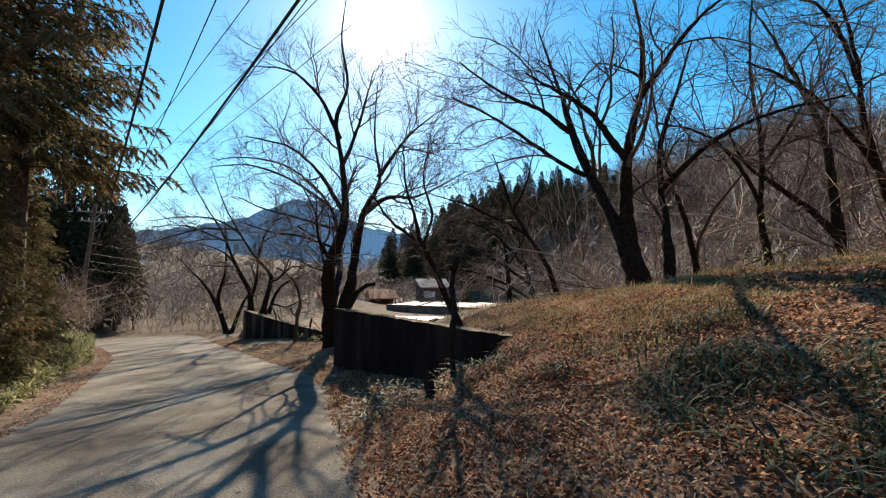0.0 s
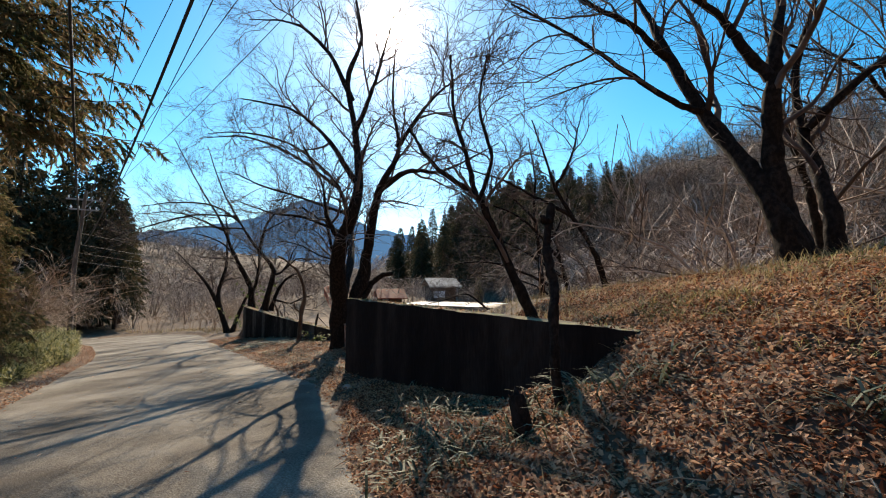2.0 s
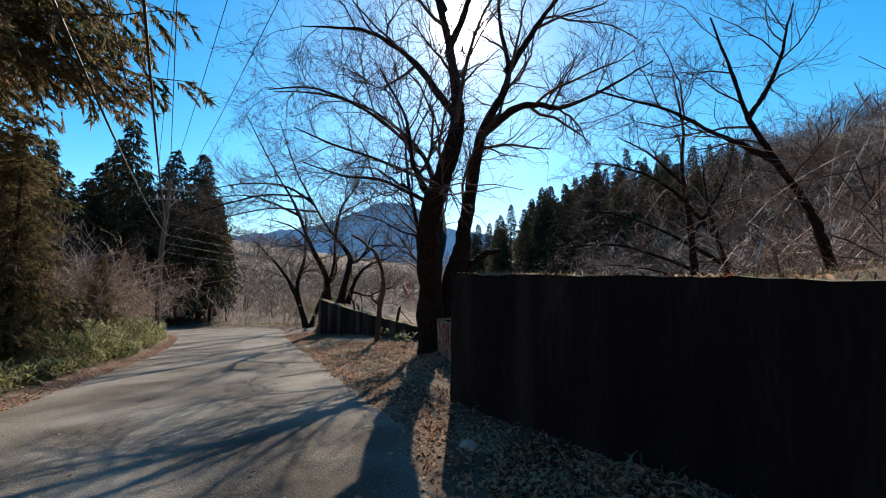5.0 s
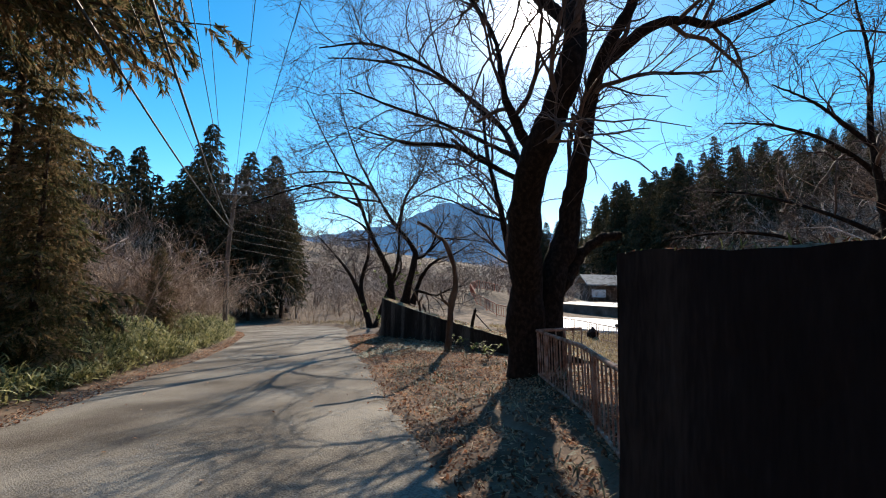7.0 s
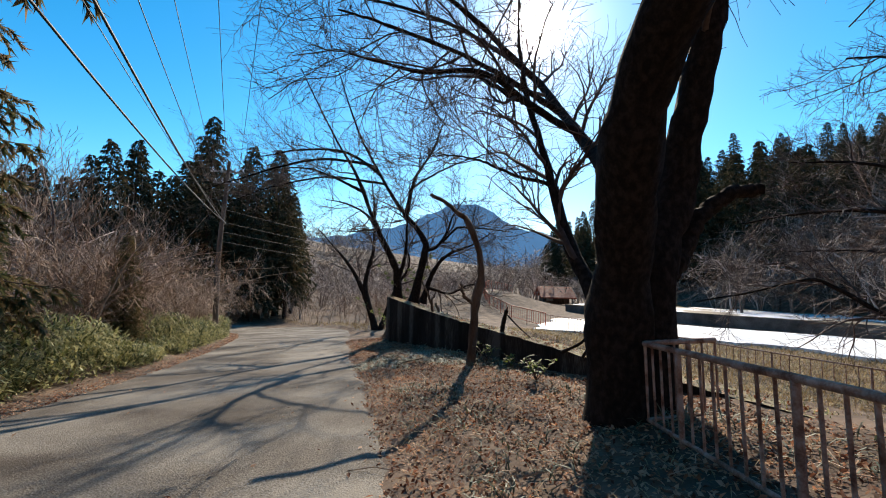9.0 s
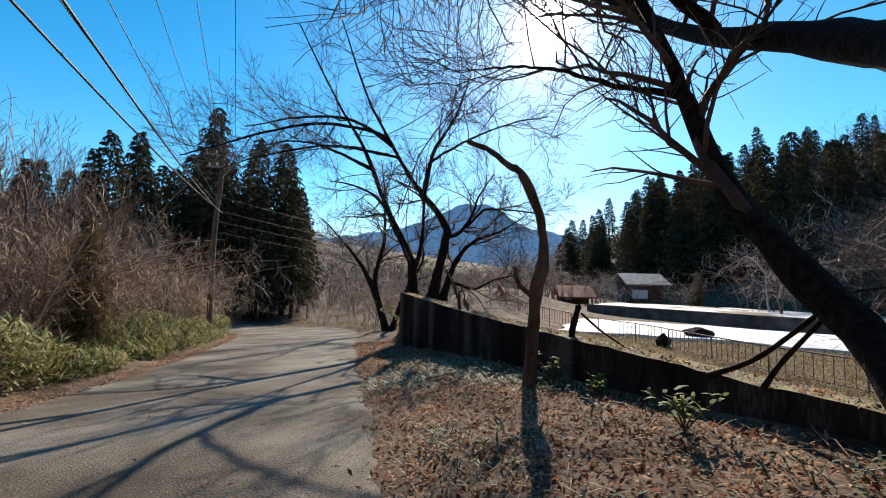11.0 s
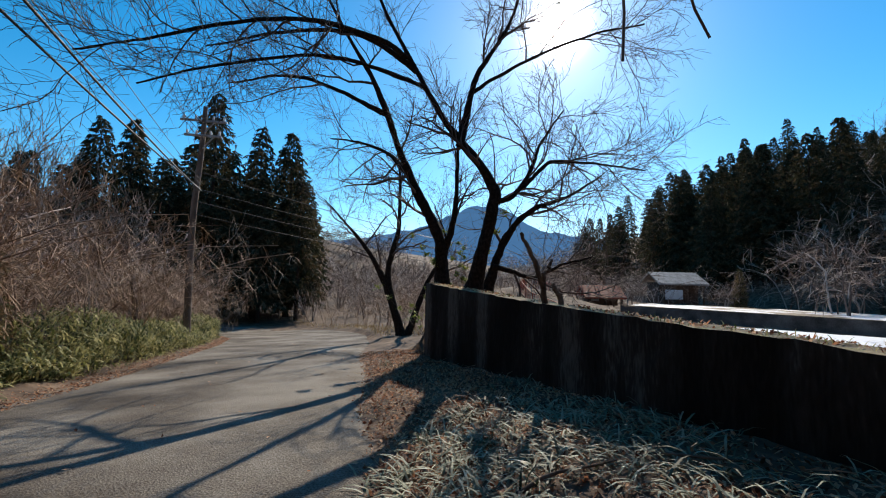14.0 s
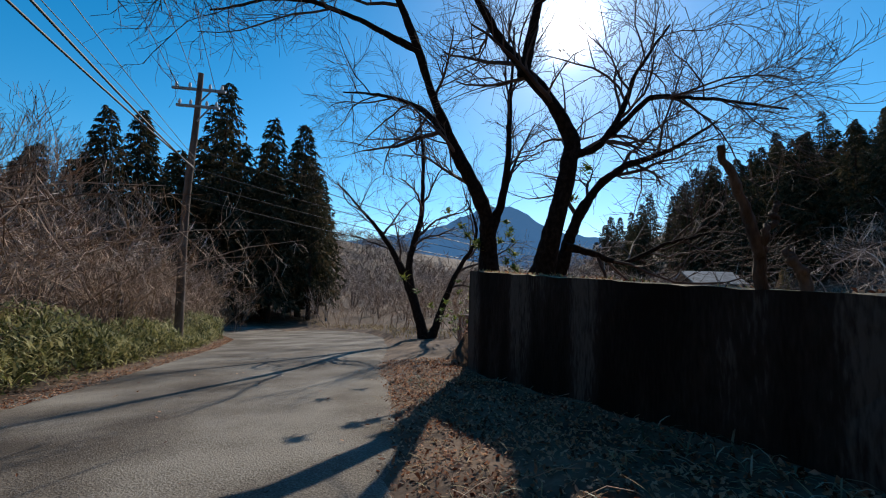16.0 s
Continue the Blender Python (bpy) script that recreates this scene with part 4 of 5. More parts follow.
# ---- conifers ----
def conifer_mesh(name, height, radius, boughs, twigs, needles, size, wide, mat, low=0.1, full=0.75, droop=0.62):
    """A cedar at the origin: an Empty with a trunk, drooping boughs, and on them side twigs hung with many small sprays."""
    root = new(name)
    lean = rng.normal(size=2) * 0.012 * height
    spine = smooth_line([(0, 0, -0.4), (lean[0] * 0.4, lean[1] * 0.4, height * 0.5), (lean[0], lean[1], height)], 12)
    child(tubes("trunk", [(spine[None], np.linspace(0.016 * height, 0.01, 12)[None], 8)], CEDARBARK), root)
    hz = low + (1 - low) * (np.arange(boughs) + rng.random(boughs)) / boughs
    taper = (1 - (hz - low) / (1 - low)).clip(0, 1)
    reach = (radius * taper ** full * rng.uniform(0.62, 1.15, boughs) + 0.12)
    az = np.arange(boughs) * 2.399 + rng.normal(size=boughs) * 0.35
    out = np.stack([np.cos(az), np.sin(az), np.zeros(boughs)], 1)
    sway = np.stack([-np.sin(az), np.cos(az), np.zeros(boughs)], 1)
    mid = lean[None] * hz[:, None]

    def along(u):
        drop = reach[:, None] * (0.2 * u - droop * u ** 2 + 0.2 * u ** 4) * (0.55 + 0.45 * taper[:, None])
        p = out[:, None] * (reach[:, None] * u)[..., None]
        p[..., :2] += mid[:, None]
        p[..., 2] = (hz * height)[:, None] + drop
        return p

    fine = needles > 20
    bp = along(np.linspace(0, 1, 6 if fine else 3)[None].repeat(boughs, 0))
    tagged(child(tubes("bough", [(bp, np.linspace(1, 0.2, bp.shape[1])[None] * (0.011 * reach + 0.006)[:, None], 3 if fine else 2)], CEDARBARK), root), "many drooping brown boughs", kind="stuff")
    u = 0.12 + 0.88 * (np.arange(twigs)[None] + rng.random((boughs, twigs))) / twigs
    start = along(u)
    hand = np.where(np.arange(twigs) % 2 == 0, 1.0, -1.0)[None, :, None] * rng.uniform(0.5, 1.2, (boughs, twigs, 1))
    way = sway[:, None] * hand + out[:, None] * rng.uniform(0.3, 0.9, (boughs, twigs, 1))
    way[..., 2] -= rng.uniform(0.1, 0.55, (boughs, twigs))
    way /= np.linalg.norm(way, axis=2, keepdims=True)
    ln = (0.34 * reach[:, None] * (1.15 - 0.75 * u) + 0.5 * size) * rng.uniform(0.6, 1.25, (boughs, twigs))
    f = rng.random((boughs, twigs, needles)) ** 0.8
    base = start[:, :, None] + way[:, :, None] * (ln[..., None] * f)[..., None]
    base[..., 2] -= 0.35 * ln[..., None] * f ** 2
    base = base.reshape(-1, 3)
    k = len(base)
    d = np.repeat(way.reshape(-1, 3), needles, 0) * 0.75 + rng.normal(size=(k, 3)) * 0.42
    d[:, 2] -= 0.42
    d /= np.linalg.norm(d, axis=1, keepdims=True)
    side = np.cross(d, rng.normal(size=(k, 3)))
    side /= np.linalg.norm(side, axis=1, keepdims=True) + 1e-9
    small = np.repeat(0.45 + 0.55 * taper, twigs * needles)
    sl = (size * small * rng.uniform(0.5, 1.35, k))[:, None]
    v = np.stack([base - side * sl * wide, base + side * sl * wide, base + d * sl], 1).reshape(-1, 3)
    tagged(child(mesh_object("crown", v, np.arange(k * 3).reshape(-1, 3), mat), root), kind="stuff")
    return root


def stand(ob, x, y, turn=0.0, scale=1.0):
    ob.location = (x, y, float(ground(x, y)))
    ob.rotation_euler = (0, 0, turn)
    ob.scale = (scale,) * 3


def stand_copy(ob, x, y, turn, scale):
    c = copy_thing(ob, Matrix.Identity(4))
    stand(c, x, y, turn, scale)
    return c


big_cedar = conifer_mesh("cedar_tree", 20, 3.9, 230, 17, 42, 0.24, 0.12, CEDAR_NEAR, 0.35, 0.5, 0.4)
stand(big_cedar, -13.7, 13.6)
tagged(big_cedar, "tall near cedar with drooping brown-green winter sprays", "tree", "roadside cedars")
bushy_cedar = conifer_mesh("cedar_tree", 13, 2.5, 150, 14, 36, 0.26, 0.12, CEDAR_NEAR, 0.02, 0.5, 0.5)
stand(bushy_cedar, -17.4, 16.1)
tagged(bushy_cedar, "bushy young cedar with brownish sprays at the road edge", "tree", "roadside cedars")
for x, y, turn, size in ((-15.2, 15.6, 1.0, 0.5), (-22.4, 19.4, 2.0, 0.4), (-12.1, 11.4, 3.0, 0.48), (-20.9, 22.8, 4.0, 0.34)):
    tagged(stand_copy(bushy_cedar, x, y, turn, size), "low bushy cedar with brownish sprays over the bamboo grass", "tree", "roadside cedars")

tagged(stand_copy(bushy_cedar, 4.8, 84, 5.0, 0.45), "small pale green conifer on the far bank of the pond", "tree")
far_cedars = []
for h, r in ((27, 5.6), (25, 5.0), (23, 5.4)):
    c = conifer_mesh("cedar_tree", h, r, 120, 7, 9, 0.95, 0.19, CEDAR, 0.14, 0.7)
    tagged(c, "tall dark green cedar beyond the road", "tree", "cedars beyond the road")
    far_cedars.append(c)
spots = [(-53, 53, 1.0), (-50, 62.5, 1.0), (-57, 59, 0.95), (-60, 48, 0.85), (-66, 52, 0.95), (-64, 40, 0.7), (-55, 66, 0.9), (-72, 44, 0.8), (-48, 56, 0.75), (-62, 60, 1.0), (-70, 58, 0.9), (-75, 36, 0.8), (-58, 44, 0.8), (-68, 34, 0.75), (-78, 50, 0.9), (-58, 72, 0.9), (-50, 66, 0.75), (-63, 68, 0.9), (-80, 40, 0.85), (-46, 60, 0.7), (-56, 50, 0.8), (-51, 58, 0.9), (-60, 55, 0.9), (-66, 46, 0.8), (-72, 50, 0.85), (-57, 63, 0.95), (-76, 44, 0.8), (-69, 64, 0.95), (-84, 48, 0.9)]
for k, (x, y, s) in enumerate(spots):
    if k < 3:
        stand(far_cedars[k], x, y, k * 2.0, s)
    else:
        stand_copy(far_cedars[k % 3], x, y, k * 1.7, s)
made = 0
while made < 84:
    x, y = rng.uniform(-12, 74), rng.uniform(88, 165)
    if foot(x, y) < 2:
        continue
    # the tops stay near one even skyline over the pond
    away, bearing = math.hypot(x + 6, y - 14), math.degrees(math.atan2(x + 6, y - 14))
    if bearing > 31:
        continue
    top = away * math.tan(math.radians(np.interp(bearing, [0, 2, 6, 10, 25], [9.5, 11.5, 14.5, 17, 16.5]) * rng.uniform(0.78, 1.0)))
    size = (top - float(ground(x, y))) / 26
    if not 0.36 < size < 0.95:
        continue
    made += 1
    c = stand_copy(far_cedars[made % 3], x, y, made * 1.3, size)
    tagged(c, "dark cedar on the shaded hillside over the pond", "tree", "hillside cedars")
for k in range(14):
    c = stand_copy(far_cedars[k % 3], rng.uniform(-26, -6), rng.uniform(150, 200), k * 1.3, rng.uniform(0.6, 0.9))
    tagged(c, "dark cedar at the foot of the far hill", "tree", "hillside cedars")


# ---- bare woods ----
def woods(name, spots, height, mat, label, twigs=((7, 0.35), (6, 0.17), (4, 0.08)), spread=0.25, stems=2, up=0.35, fine=0.0012, layered=False):
    """Many bare trees joined, for what nobody could count."""
    k = len(spots)
    spots = np.array(spots, float)
    n = 7
    hh = height * rng.uniform(0.6, 1.25, k * stems)
    start = np.repeat(spots, stems, 0)
    way = np.concatenate([rng.normal(size=(k * stems, 2)).clip(-1.4, 1.4) * spread, np.ones((k * stems, 1))], 1)
    u = np.linspace(0, 1, n)
    rise = way[:, None] * (hh[:, None] * u)[..., None]
    if layered:
        rise[..., :2] *= 0.4 + 1.5 * u[None, :, None] ** 1.3
        rise[..., 2] *= 1.12 - 0.34 * u[None] ** 2
    p = start[:, None] + rise + np.cumsum(rng.normal(size=(k * stems, n, 3)) * 0.018 * height, axis=1) * (u > 0)[None, :, None]
    p[:, 0, 2] -= 0.2
    r = ((0.0065 if mat is SHRUB else 0.011) * hh)[:, None] * np.linspace(1, 0.25, n)[None]
    groups = [(p, r, 5)]
    for level, (m, ln) in enumerate(twigs):
        if layered:
            p, r = spawn(p, r, m, ln * height, lo=0.3 if level == 0 else 0.15, angle=((1.0, 1.6), (0.35, 0.85), (0.3, 0.9))[level], up=(0.06, -0.04, -0.05)[level], n=(5, 3, 3)[level], curl=0.2, flat=(0.5, 0.35, 0.6)[level])
        else:
            p, r = spawn(p, r, m, ln * height, lo=0.25, up=up, n=(4, 3, 3)[level], curl=0.26)
        r = np.maximum(r, fine * height)
        groups.append((p, r, 3 if level == 0 or fine < 0.0012 else 2))
    ob = tubes(name, groups, mat)
    return tagged(ob, label, "woods", kind="stuff")


def scatter(k, x0, x1, y0, y1, keep):
    out = []
    while len(out) < k:
        x, y = rng.uniform(x0, x1), rng.uniform(y0, y1)
        if keep(x, y):
            out.append((x, y, float(ground(x, y))))
    return out


woods("hill_woods", scatter(430, 14, 120, 24, 170, lambda x, y: foot(x, y) > -1 and not (x / y < 0.24 and y > 88)), 8, WOODS, "bare brown winter woods covering the steep hillside", ((9, 0.5), (6, 0.3)), 0.25, 2, 0.1, 0.0034, True)
woods("far_woods", scatter(170, -60, 160, 120, 330, lambda x, y: foot(x, y) > 3), 12, WOODS, "bare winter woods on the far slope", ((7, 0.45), (5, 0.26)), 0.35, 2, 0.2, 0.002)
woods("pond_woods", scatter(75, 6, 40, 17, 60, lambda x, y: x > -2.6 + 0.5 * (y - 12.4)), 7.5, WOODS, "bare trees crowding the slope beside the pond", ((11, 0.5), (10, 0.26)), 0.25, 2, 0.08, 0.002, True)
woods("bank_trees", scatter(22, 6, 17, 7, 24, lambda x, y: x > 8 or y > 10), 7, WOODS, "thin bare trees crowding the bank", ((9, 0.45), (9, 0.26)), 0.25, 2, 0.15, 0.0014, True)
woods("shore_woods", scatter(85, 4, 48, 46, 98, lambda x, y: (x - 42) * 0.481 + (y - 42) * 0.876 > 2.5 and x / y > 0.12), 9, WOODS, "bare spreading trees on the far shore of the pond", ((11, 0.5), (8, 0.28)), 0.25, 2, 0.0, 0.0028, True)
woods("shore_brush", scatter(60, -30, 12, 82, 104, lambda x, y: True), 4.5, WOODS, "low bare brush round the huts", ((8, 0.45), (6, 0.26)), 0.4, 2, 0.1, 0.003, True)
woods("near_slope_woods", scatter(150, 18, 62, 40, 112, lambda x, y: foot(x, y) > -2 and x / y > 0.26), 7.5, WOODS, "bare brown trees on the slope over the pond", ((10, 0.5), (7, 0.3)), 0.25, 2, 0.05, 0.0032, True)
woods("valley_trees", scatter(130, -70, 0, 58, 125, lambda x, y: foot(x, y) < 0 and not (-16 < x < 2 and y < 82)), 6, WOODS, "bare trees in the valley beyond the pond", ((7, 0.45), (6, 0.26)), 0.35, 2, 0.1, 0.0022, True)
woods("roadside_thicket", scatter(75, -46, -18, 16, 58, lambda x, y: edge_l(y) - 9 < x < edge_l(y) - 2.6), 4.5, SHRUB, "pale tangled bare shrubs along the road", ((10, 0.38), (9, 0.22)), 0.38, 3, 0.05, 0.0015, True)
woods("roadside_thicket", scatter(60, -75, -20, 46, 66, lambda x, y: x < -20 and y > 47 + 0.05 * (x + 20)), 3.4, SHRUB, "pale tangled bare shrubs beyond the bend of the road", ((8, 0.42), (5, 0.24)), 0.5, 3, 0.1)
woods("roadside_thicket", scatter(60, -56, -17, 38, 56, lambda x, y: (x < edge_l(y) - 2 and x > edge_l(y) - 14) or (x > edge_r(y) + 2.5 and x < edge_r(y) + 9 and x < -17)), 3.0, SHRUB, "tangled bare brush round the bend of the road", ((8, 0.45), (8, 0.24)), 0.4, 3, 0.05, 0.0022, True)
woods("valley_brush", scatter(150, -80, -6, 57, 104, lambda x, y: foot(x, y) < 0 and not (-17 < x and y < 80)), 3.2, WOODS, "low brown brush filling the valley floor", ((8, 0.5), (6, 0.3)), 0.5, 2, 0.1, 0.004)
woods("valley_woods", scatter(230, -170, -12, 104, 260, lambda x, y: foot(x, y) < 8), 11, WOODS, "bare woods across the valley below the mountain", ((8, 0.5), (6, 0.3)), 0.2, 2, 0.1, 0.005, True)
woods("tall_bare_trees", scatter(9, -62, -46, 26, 42, lambda x, y: x < edge_l(y) - 12), 15, SHRUB, "tall pale bare trees behind the roadside shrubs", ((8, 0.4), (8, 0.2), (4, 0.1)), 0.15, 2, 0.4)
woods("left_woods", scatter(110, -80, -30, 24, 62, lambda x, y: x < edge_l(y) - 7), 9, WOODS, "tall bare trees behind the roadside shrubs", ((10, 0.42), (8, 0.22)), 0.2, 2, 0.1, 0.0016, True)

# ---- distant mountains ----
def ridge(name, dist, az0, az1, prof, colour, strength, label):
    az = np.linspace(az0, az1, 160)
    el = np.interp(az, [a for a, _ in prof], [e for _, e in prof]) + 0.12 * np.sin(az * 2.1) + 0.06 * np.sin(az * 5.7 + 1)
    rows = []
    for k in range(12):
        f = k / 11
        d = dist * (0.75 + 0.25 * f)
        zz = np.tan(np.radians(el)) * dist * (f ** 0.8) + (np.sin(az * 5 + k) * 0.02 * dist * f * (1 - f)) - 60 * (1 - f)
        rows.append(np.stack([np.sin(np.radians(az)) * d, np.cos(np.radians(az)) * d, zz], 1))
    v = np.stack(rows)
    i = np.arange(159)[None] + np.arange(11)[:, None] * 160
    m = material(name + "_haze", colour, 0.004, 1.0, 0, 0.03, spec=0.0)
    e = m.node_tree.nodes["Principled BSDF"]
    # blue glow stands in for the haze that distance lays over the mountain
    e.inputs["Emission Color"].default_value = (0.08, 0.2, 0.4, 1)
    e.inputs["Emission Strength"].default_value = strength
    ob = mesh_object(name, v.reshape(-1, 3), np.stack([i, i + 1, i + 161, i + 160], -1).reshape(-1, 4), m, True)
    return tagged(ob, label, "mountain", kind="structure")


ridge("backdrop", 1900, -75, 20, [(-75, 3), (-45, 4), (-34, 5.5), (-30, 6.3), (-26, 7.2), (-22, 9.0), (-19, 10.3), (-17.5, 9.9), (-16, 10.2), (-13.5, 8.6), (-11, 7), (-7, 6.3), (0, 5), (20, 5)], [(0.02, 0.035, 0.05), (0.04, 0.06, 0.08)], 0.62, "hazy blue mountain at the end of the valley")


# ---- ground cover ----
def cover(name, k, region, keep, maker, mat, label, lift=0.0):
    x0, x1, y0, y1 = region
    x, y = rng.uniform(x0, x1, k), rng.uniform(y0, y1, k)
    ok = keep(x, y)
    x, y = x[ok], y[ok]
    v, f = maker(np.stack([x, y, ground(x, y) + lift], 1))
    return tagged(mesh_object(name, v, f, mat), label, "ground cover", kind="stuff")


def wall_clear(x, y):
    u = (x + 5.85) * 0.747 + (y - 20.4) * 0.665
    va = (x + 3.18) * 0.777 + (y - 12.65) * 0.63
    return ((u < -0.05) | (u > 0.5) | (y > 29.3)) & ((va < -0.03) | (va > 0.4) | (x < -3.3) | (x > 1.2))


verge = lambda x, y: (x > edge_r(y) - 0.15 + rng.normal(size=len(x)) * 0.12) & wall_clear(x, y)
patch = lambda x, y, s, c: bumps(x, y, s) > c
cover("dead_leaves", 215000, (-2.5, 7.5, -1, 11), lambda x, y: verge(x, y), lambda w: flat_leaves(w, 0.025, 0.5), LEAF, "thick brown fallen leaves on the bank", 0.02)
cover("dead_leaves", 200000, (-17, -1, 9, 31), lambda x, y: verge(x, y) & (x < edge_r(y) + 5), lambda w: flat_leaves(w, 0.025, 0.5), LEAF, "brown fallen leaves along the verge", 0.02)
cover("dead_leaves", 4500, (-28, 0, 0, 36), lambda x, y: (x < edge_r(y)) & (x > edge_l(y)) & ((edge_r(y) - x < 0.5) | (x - edge_l(y) < 0.7) | (rng.random(len(x)) < 0.2)), lambda w: flat_leaves(w, 0.03, 0.3), LEAF, "scattered fallen leaves on the asphalt", 0.05)
cover("grass_tufts", 22000, (0.9, 7, 0, 8), lambda x, y: verge(x, y) & (x + 0.25 * y > 2.5) & (y < 5.4 - 0.15 * x) & patch(x, y, 1.3, 0.0), lambda w: blades(w, 0.29, 0.018, (0.3, 1.2), 0.5), TUFT, "dark evergreen grass tufts on the bank")
cover("grass_tufts", 26000, (-15, -1, 5, 29), lambda x, y: verge(x, y) & (x < edge_r(y) + 4.5) & patch(x, y, 1.0, 0.5), lambda w: blades(w, 0.22, 0.016, (0.4, 1.2), 0.5), TUFT, "frosted green grass tufts in the verge")
cover("grass_tufts", 26000, (-14, 1.5, 9.5, 28), lambda x, y: verge(x, y) & (x > edge_r(y) + 0.5) & (x < edge_r(y) + 4) & patch(x, y, 0.75, 0.62), lambda w: blades(w, 0.2, 0.013, (0.5, 1.3), 0.5), FROST, "pale frosted grass clumps in the verge")
cover("grass_tufts", 1100, (-1.6, 1.2, 6.2, 8.6), lambda x, y: verge(x, y) & patch(x, y, 1.2, -0.2), lambda w: blades(w, 0.34, 0.022, (0.5, 1.3), 0.5), TUFT, "dark arching grass at the foot of the retaining wall")
cover("grass_tufts", 2600, (-10.6, -7.3, 21.2, 23.8), lambda x, y: verge(x, y) & patch(x, y, 1.3, -0.4), lambda w: blades(w, 0.26, 0.016, (0.8, 1.5), 0.35), FROST, "pale flattened grass beside the long wall")
cover("dry_grass", 26000, (-15, 6, -0.5, 28), lambda x, y: verge(x, y) & (x < edge_r(y) + 5), lambda w: blades(w, 0.2, 0.007, (1.1, 1.6), 0.15), STRAW, "thin dead stalks lying in the fallen leaves", 0.02)
cover("dry_grass", 9000, (1.4, 5.6, 4.6, 9.2), lambda x, y: verge(x, y) & (x > edge_r(y) + 2.7) & patch(x, y, 0.9, -0.3), lambda w: blades(w, 0.14, 0.008, (0.2, 1.1), 0.4), SASA, "yellow-green short grass over the crest of the bank")
cover("dry_grass", 14000, (-1, 9, 5, 13), lambda x, y: verge(x, y) & (x > edge_r(y) + 3), lambda w: blades(w, 0.22, 0.008, (0.2, 1.0), 0.4), STRAW, "dry yellow grass along the crest of the bank")
cover("dry_grass", 22000, (-6, 20, 14, 40), lambda x, y: (x > edge_r(y) + 1) & wall_clear(x, y) & ((x + 5.85) * 0.747 + (y - 20.4) * 0.665 > 0.4), lambda w: blades(w, 0.25, 0.014, (0.2, 1.1), 0.4), STRAW, "dry straw grass on the slope to the pond")
k = 60000
y = rng.uniform(7, 44, k)
x = edge_l(y) - 0.25 - 3.4 * rng.random(k) ** 1.2
tall = 0.4 + 1.15 * np.clip(bumps(x, y, 0.35) * 0.6 + 0.4, 0, 1)
ok = (bumps(x, y, 0.5) > -0.9) & ((y > 15) | (rng.random(k) < 0.4))
x, y, tall = x[ok], y[ok], tall[ok]
v, f = blades(np.stack([x, y, ground(x, y) + rng.random(len(x)) ** 0.9 * tall], 1), 0.27, 0.04, (0.3, 1.6), 0.35)
tagged(mesh_object("bamboo_grass", v, f, SASA), "green bamboo grass crowding the road edge", "ground cover", kind="stuff")
cover("dry_grass", 40000, (-10, 14, 30, 48.5), lambda x, y: (x + 5.85) * 0.747 + (y - 20.4) * 0.665 > 8, lambda w: blades(w, 0.28, 0.03, (0.1, 1.0), 0.4), STRAW, "yellow winter lawn between the railing and the pond")
cover("bamboo_grass", 11000, (5.8, 10.5, 7.6, 11.4), lambda x, y: patch(x, y, 0.6, -0.3), lambda w: blades(w + np.stack([w[:, 0] * 0, w[:, 0] * 0, rng.random(len(w)) * 1.2], 1), 0.17, 0.026, (0.3, 1.6), 0.35), SASA, "yellow-green bamboo leaves on the bank")
cover("dry_grass", 9000, (-60, -18, 38, 60), lambda x, y: (x < edge_l(y) - 0.2) & (x > edge_l(y) - 4) | (x > edge_r(y) + 0.2) & (x < edge_r(y) + 4), lambda w: blades(w, 0.5, 0.03, (0.1, 0.8), 0.4), STRAW, "dry straw grass at the bend of the road")


# leaves and moss caught on the tops of the walls
for (ax, ay), (bx, by), tops, thick, k in (((-3.24, 12.75), (1.1, 7.35), ((0, 0.6), (7, 0.52)), 0.28, 900), ((-13.55, 29.05), (-2.6, 16.85), ((0, -0.65), (4.7, -0.84), (7.3, -0.92), (10, -0.97), (13, -1.0), (17, -1.03)), 0.36, 2600)):
    ln = math.hypot(bx - ax, by - ay)
    u = rng.uniform(0.05, ln - 0.05, k)
    u = u[bumps(u, u * 0.6, 1.1) > -0.5]
    o = rng.uniform(0.0, thick, len(u))
    dx, dy = (bx - ax) / ln, (by - ay) / ln
    spot = np.stack([ax + dx * u - dy * o, ay + dy * u + dx * o, np.interp(u, [q for q, _ in tops], [z for _, z in tops]) + 0.012], 1)
    v, f = flat_leaves(spot[::2], 0.024, 0.6)
    tagged(mesh_object("dead_leaves", v, f, LEAF), "dry leaves caught on top of the wall", "ground cover", kind="stuff")
    v, f = blades(spot[1::2] - np.array([0, 0, 0.01]), 0.06, 0.009, (0.1, 1.3), 0.4)
    tagged(mesh_object("moss", v, f, SASA), "yellow-green moss and grass on top of the wall", "ground cover", kind="stuff")


